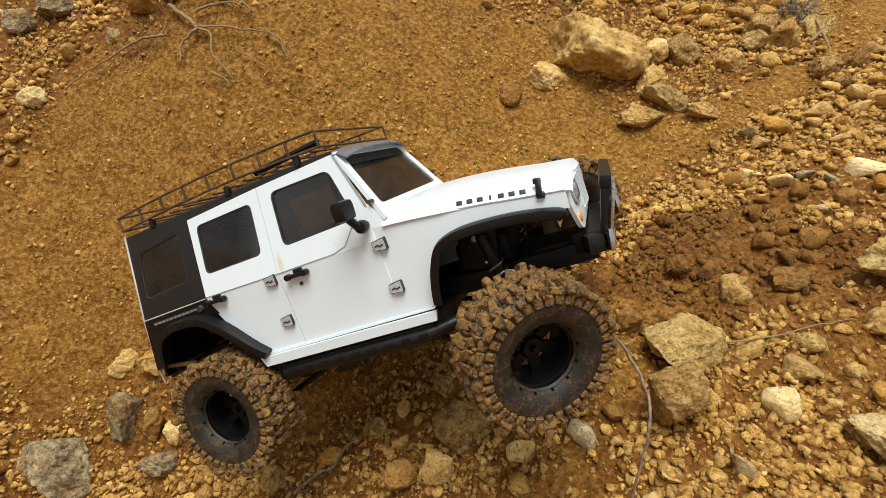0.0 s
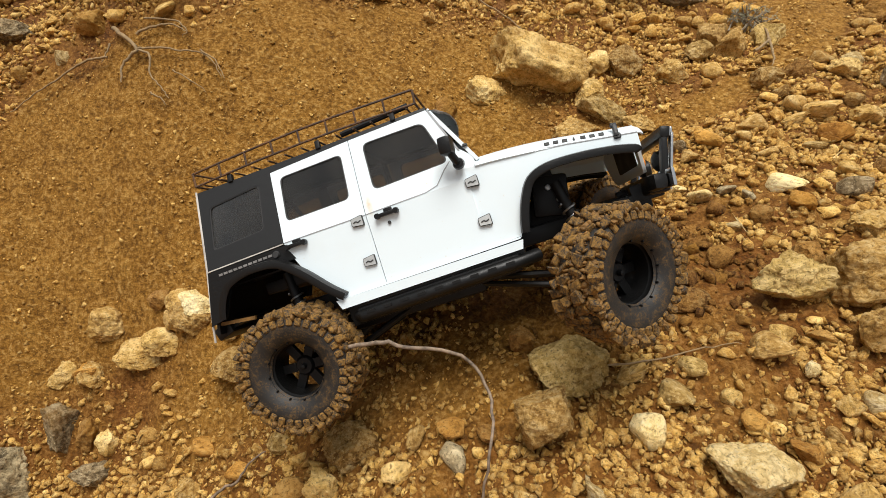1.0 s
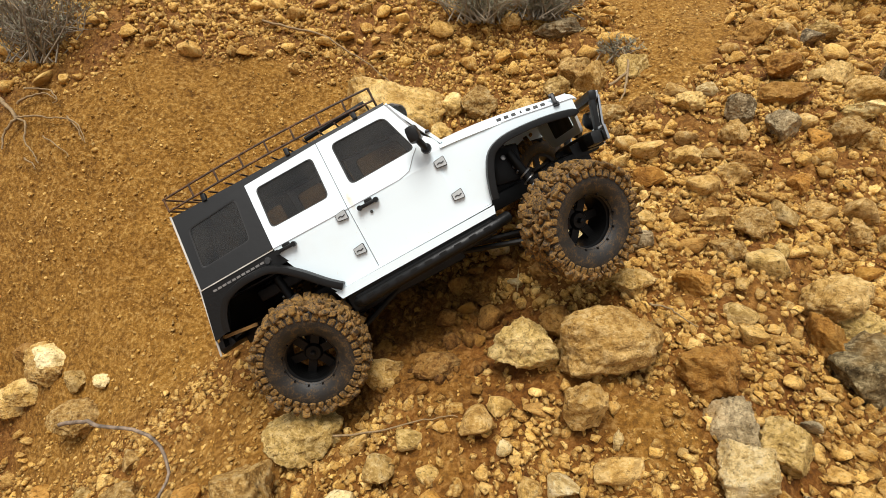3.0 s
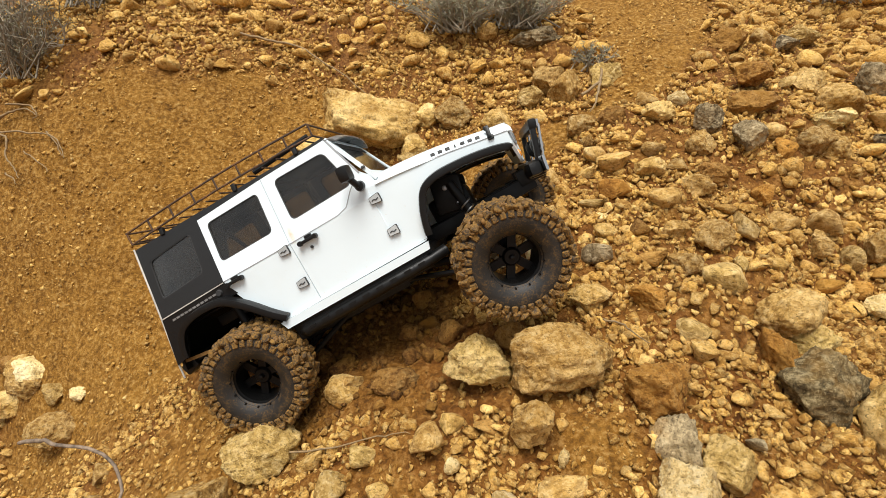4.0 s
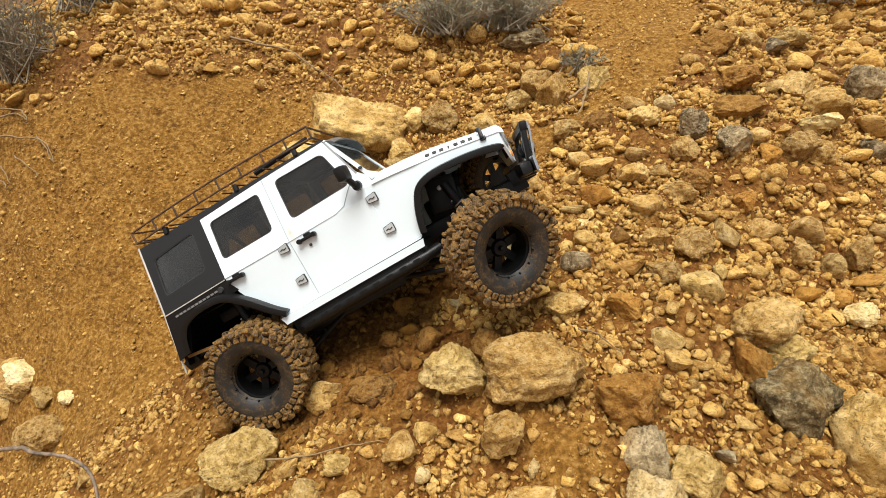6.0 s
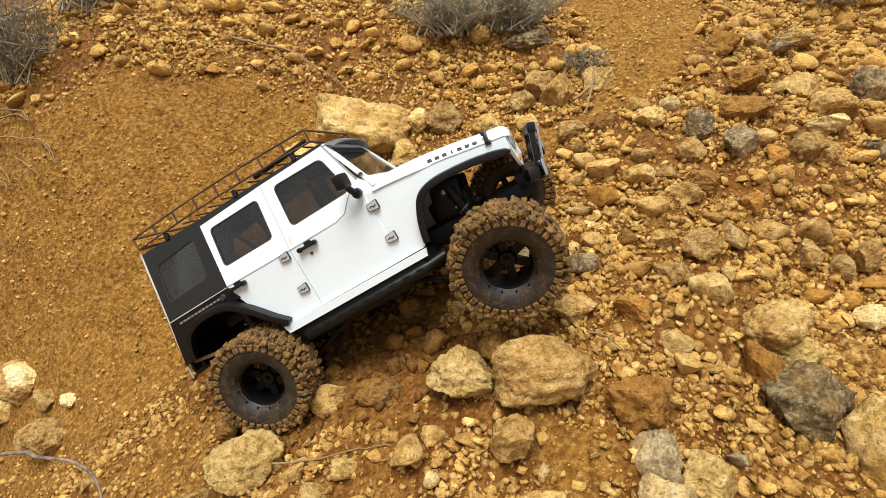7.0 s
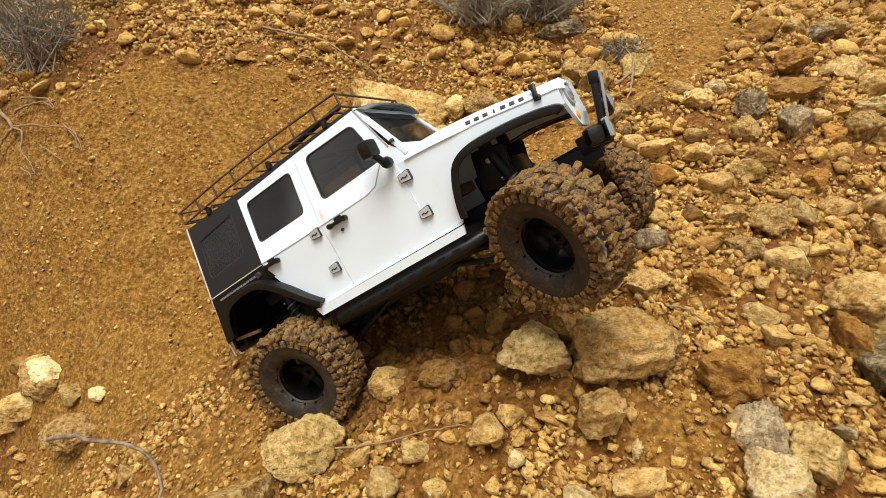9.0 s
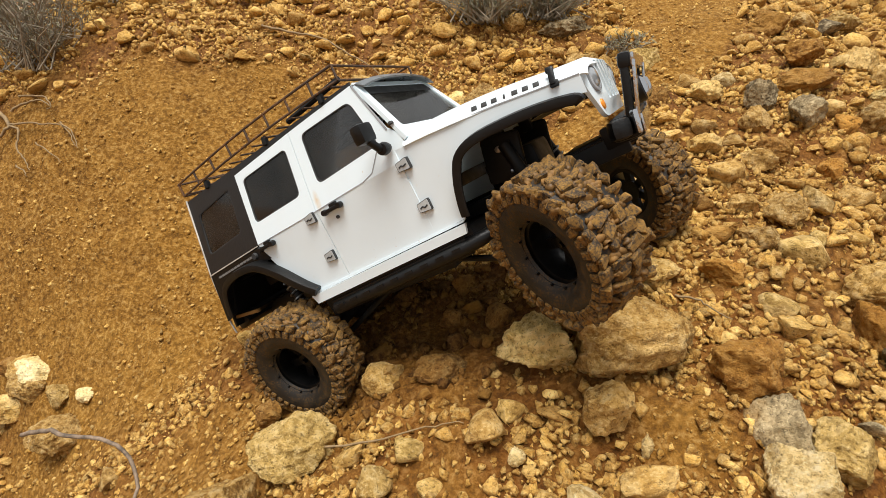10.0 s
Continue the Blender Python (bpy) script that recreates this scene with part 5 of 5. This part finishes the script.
def shrub(x, y, wide, high, stems, seed, leafy, label):
    """A dry shrub: many thin crooked stems from one foot, with side twigs and small leaves."""
    rnd = random.Random(seed)
    top = new("shrub")
    top.location = (x, y, surface(x, y) - 0.01)
    bm, lv = bmesh.new(), bmesh.new()
    for _ in range(stems):
        a, lean = rnd.uniform(0, 6.283), rnd.random() ** 0.7
        foot = Vector((rnd.gauss(0, 0.12) * wide, rnd.gauss(0, 0.12) * wide, 0))
        tip = Vector((math.cos(a) * lean * wide * 0.5, math.sin(a) * lean * wide * 0.5, high * rnd.uniform(0.55, 1.05) * (1 - 0.45 * lean)))
        mid = foot.lerp(tip, 0.5) + Vector((rnd.gauss(0, 0.06), rnd.gauss(0, 0.06), rnd.uniform(0, 0.12))) * high
        path = smooth_path([foot, mid, tip], 4)
        add_tube(bm, path, 0.0016, 4, 0.0005)
        for _ in range(7):
            p = path[rnd.randrange(2, len(path))]
            q = p + Vector((rnd.gauss(0, 1), rnd.gauss(0, 1), rnd.uniform(0.1, 1.4))).normalized() * rnd.uniform(0.12, 0.32) * high
            add_tube(bm, [p, p.lerp(q, 0.5) + Vector((rnd.gauss(0, 0.02), rnd.gauss(0, 0.02), 0)) * high, q], 0.0008, 3, 0.0004)
            for _ in range(leafy):
                c = p.lerp(q, rnd.uniform(0.2, 1.05))
                u = Vector((rnd.gauss(0, 1), rnd.gauss(0, 1), rnd.gauss(0.4, 1))).normalized()
                v = u.orthogonal().normalized()
                s = rnd.uniform(0.0025, 0.006)
                lv.faces.new([lv.verts.new(c), lv.verts.new(c + u * s * 0.5 + v * s * 0.22), lv.verts.new(c + u * s), lv.verts.new(c + u * s * 0.5 - v * s * 0.22)])
    tagged(part("stem", bm, BUSH_TWIG, top), kind="stuff")
    tagged(part("foliage", lv, BUSH_LEAF, top, "", None), kind="stuff")
    return tagged(top, label, "shrub", "dry shrubs")


shrub(-0.55, 0.99, 0.24, 0.17, 70, 11, 3, "dry grey-green shrub on the crest of the bank")
shrub(-0.64, 1.06, 0.3, 0.2, 70, 12, 3, "dry twiggy grey shrub on the crest")
shrub(-0.45, 1.1, 0.26, 0.16, 60, 13, 4, "low dry shrub behind the stones")
shrub(-0.95, 1.12, 0.3, 0.2, 60, 14, 3, "dry twiggy grey shrub on the crest")
shrub(0.27, 1.07, 0.26, 0.1, 120, 15, 8, "dark dense low shrub between the stones")
shrub(0.39, 1.09, 0.22, 0.1, 110, 16, 8, "dark dense low shrub between the stones")
shrub(0.51, 0.96, 0.09, 0.06, 18, 17, 6, "small yellow-green sprig among the stones")
shrub(1.08, 1.17, 0.3, 0.12, 70, 18, 4, "dark low shrub at the head of the slope")
shrub(1.3, 1.18, 0.3, 0.14, 60, 19, 4, "dark low shrub at the head of the slope")


# ---- what moves ----
# seconds, place and turn of the truck
TRUCK_WAY = [
    (0, -0.3371, 0.4251, 0.2020, -1.89, -26.49, -23.23),
    (0.5, -0.2428, 0.4482, 0.2507, -15.72, -28.02, -14.87),
    (1, -0.1414, 0.4539, 0.2793, -17.36, -23.87, -8.52),
    (1.5, -0.0887, 0.4657, 0.3014, -20.79, -25.10, -2.34),
    (2, -0.0307, 0.4709, 0.3131, -16.91, -25.40, 1.35),
    (2.5, 0.0479, 0.4775, 0.3392, -16.83, -29.01, 5.24),
    (3, 0.1157, 0.4921, 0.3659, -16.21, -28.01, 7.26),
    (4.5, 0.0924, 0.5002, 0.3401, -9.56, -30.17, -2.27),
    (5, 0.1153, 0.5058, 0.3570, -11.18, -29.32, -0.11),
    (5.5, 0.1234, 0.5126, 0.3566, -12.71, -29.04, 0.97),
    (6, 0.1180, 0.5164, 0.3528, -12.60, -29.67, 1.45),
    (7.5, 0.1127, 0.5016, 0.3485, -6.20, -31.17, -5.26),
    (8, 0.0912, 0.5201, 0.3531, -9.83, -33.02, -6.33),
    (8.5, 0.0909, 0.4978, 0.3541, -6.23, -32.21, -13.91),
    (9, 0.0873, 0.4839, 0.3513, -3.01, -32.26, -17.42),
    (9.5, 0.0846, 0.4899, 0.3483, -3.48, -32.36, -17.01),
    (10, 0.0942, 0.4694, 0.3537, 4.90, -27.83, -25.78),
]
# seconds; height and lean of the near front wheel, steering to the left; height and lean of the near rear wheel; metres rolled; how far the other front wheel hangs down
WHEEL_WAY = [
    (0, -0.1053, 14, 34, -0.1060, -4, 0.000, 0),
    (0.5, -0.1078, 8, 40, -0.1190, 7, 0.075, 0),
    (1, -0.1129, 10, 38, -0.1125, 2, 0.150, 0),
    (1.5, -0.1153, 8, 36, -0.1150, 0, 0.220, 0),
    (2, -0.1148, 15, 16, -0.1122, 1, 0.285, 0),
    (2.5, -0.1151, 20, 19, -0.1125, 8, 0.370, 0),
    (3, -0.1149, 15, 18, -0.1070, 11, 0.450, 0),
    (4.5, -0.1147, 7, 3, -0.1025, 2, 0.520, 0),
    (5, -0.1146, 11, 13, -0.1055, 4, 0.560, 0),
    (5.5, -0.1130, 16, 24, -0.1070, 6, 0.600, 0),
    (6, -0.1085, 17, 26, -0.1045, 4, 0.620, 0),
    (7.5, -0.1101, 10, -13, -0.1045, 3, 0.680, 0.008),
    (8, -0.1121, 6, -27, -0.1195, 8, 0.720, 0.018),
    (8.5, -0.1089, 1, -28, -0.1205, 10, 0.740, 0.026),
    (9, -0.1069, 5, -36, -0.1180, 8, 0.770, 0.03),
    (9.5, -0.1056, 6, -42, -0.1185, 10, 0.800, 0.032),
    (10, -0.1033, 3, -38, -0.1205, 8, 0.860, 0.034),
]


def between(rows, t):
    for a, b in zip(rows, rows[1:]):
        if t <= b[0] + 1e-9:
            f = (t - a[0]) / (b[0] - a[0])
            f = f * f * (3 - 2 * f)
            return [p + (q - p) * f for p, q in zip(a[1:], b[1:])]
    return list(rows[-1][1:])


def motions():
    walk(truck, [(t, pose(*p) @ pose(0, HALF - 0.003, 0)) for t, *p in TRUCK_WAY])
    times = [0.25 * k for k in range(41)]
    rows = {k: [] for k in ("fr", "fl", "rr", "rl", "af", "ar")}
    for t in times:
        zf, lean_f, steer, zr, lean_r, roll, hang = between(WHEEL_WAY, t)
        spin = pose(0, 0, 0, 0, math.degrees(roll / WHEEL_R))
        for near, far, axle, x, y, z, lean, turn in (("fr", "fl", "af", 0.18, -0.105, zf, lean_f, steer), ("rr", "rl", "ar", -0.12, -0.098, zr, lean_r, 0)):
            # a live axle: both wheels share its lean
            fall = math.degrees(math.atan2(hang, 0.23)) if axle == "af" else 0.0
            hub = pose(x, y, z, lean - fall)
            rows[near].append((t, pose(x, y, z, 0, 0, turn) @ pose(0, 0, 0, lean) @ spin))
            rows[axle].append((t, hub @ pose(0, -y, 0)))
            rows[far].append((t, hub @ pose(0.03 if axle == "af" else 0.0, 0.23 if axle == "af" else 0.206, 0, 0, 0, turn) @ spin @ pose(0, 0, 0, 0, 40)))
    for ob, key in ((wheel_fr, "fr"), (wheel_fl, "fl"), (wheel_rr, "rr"), (wheel_rl, "rl"), (axle_front, "af"), (axle_rear, "ar")):
        walk(ob, rows[key])


motions()
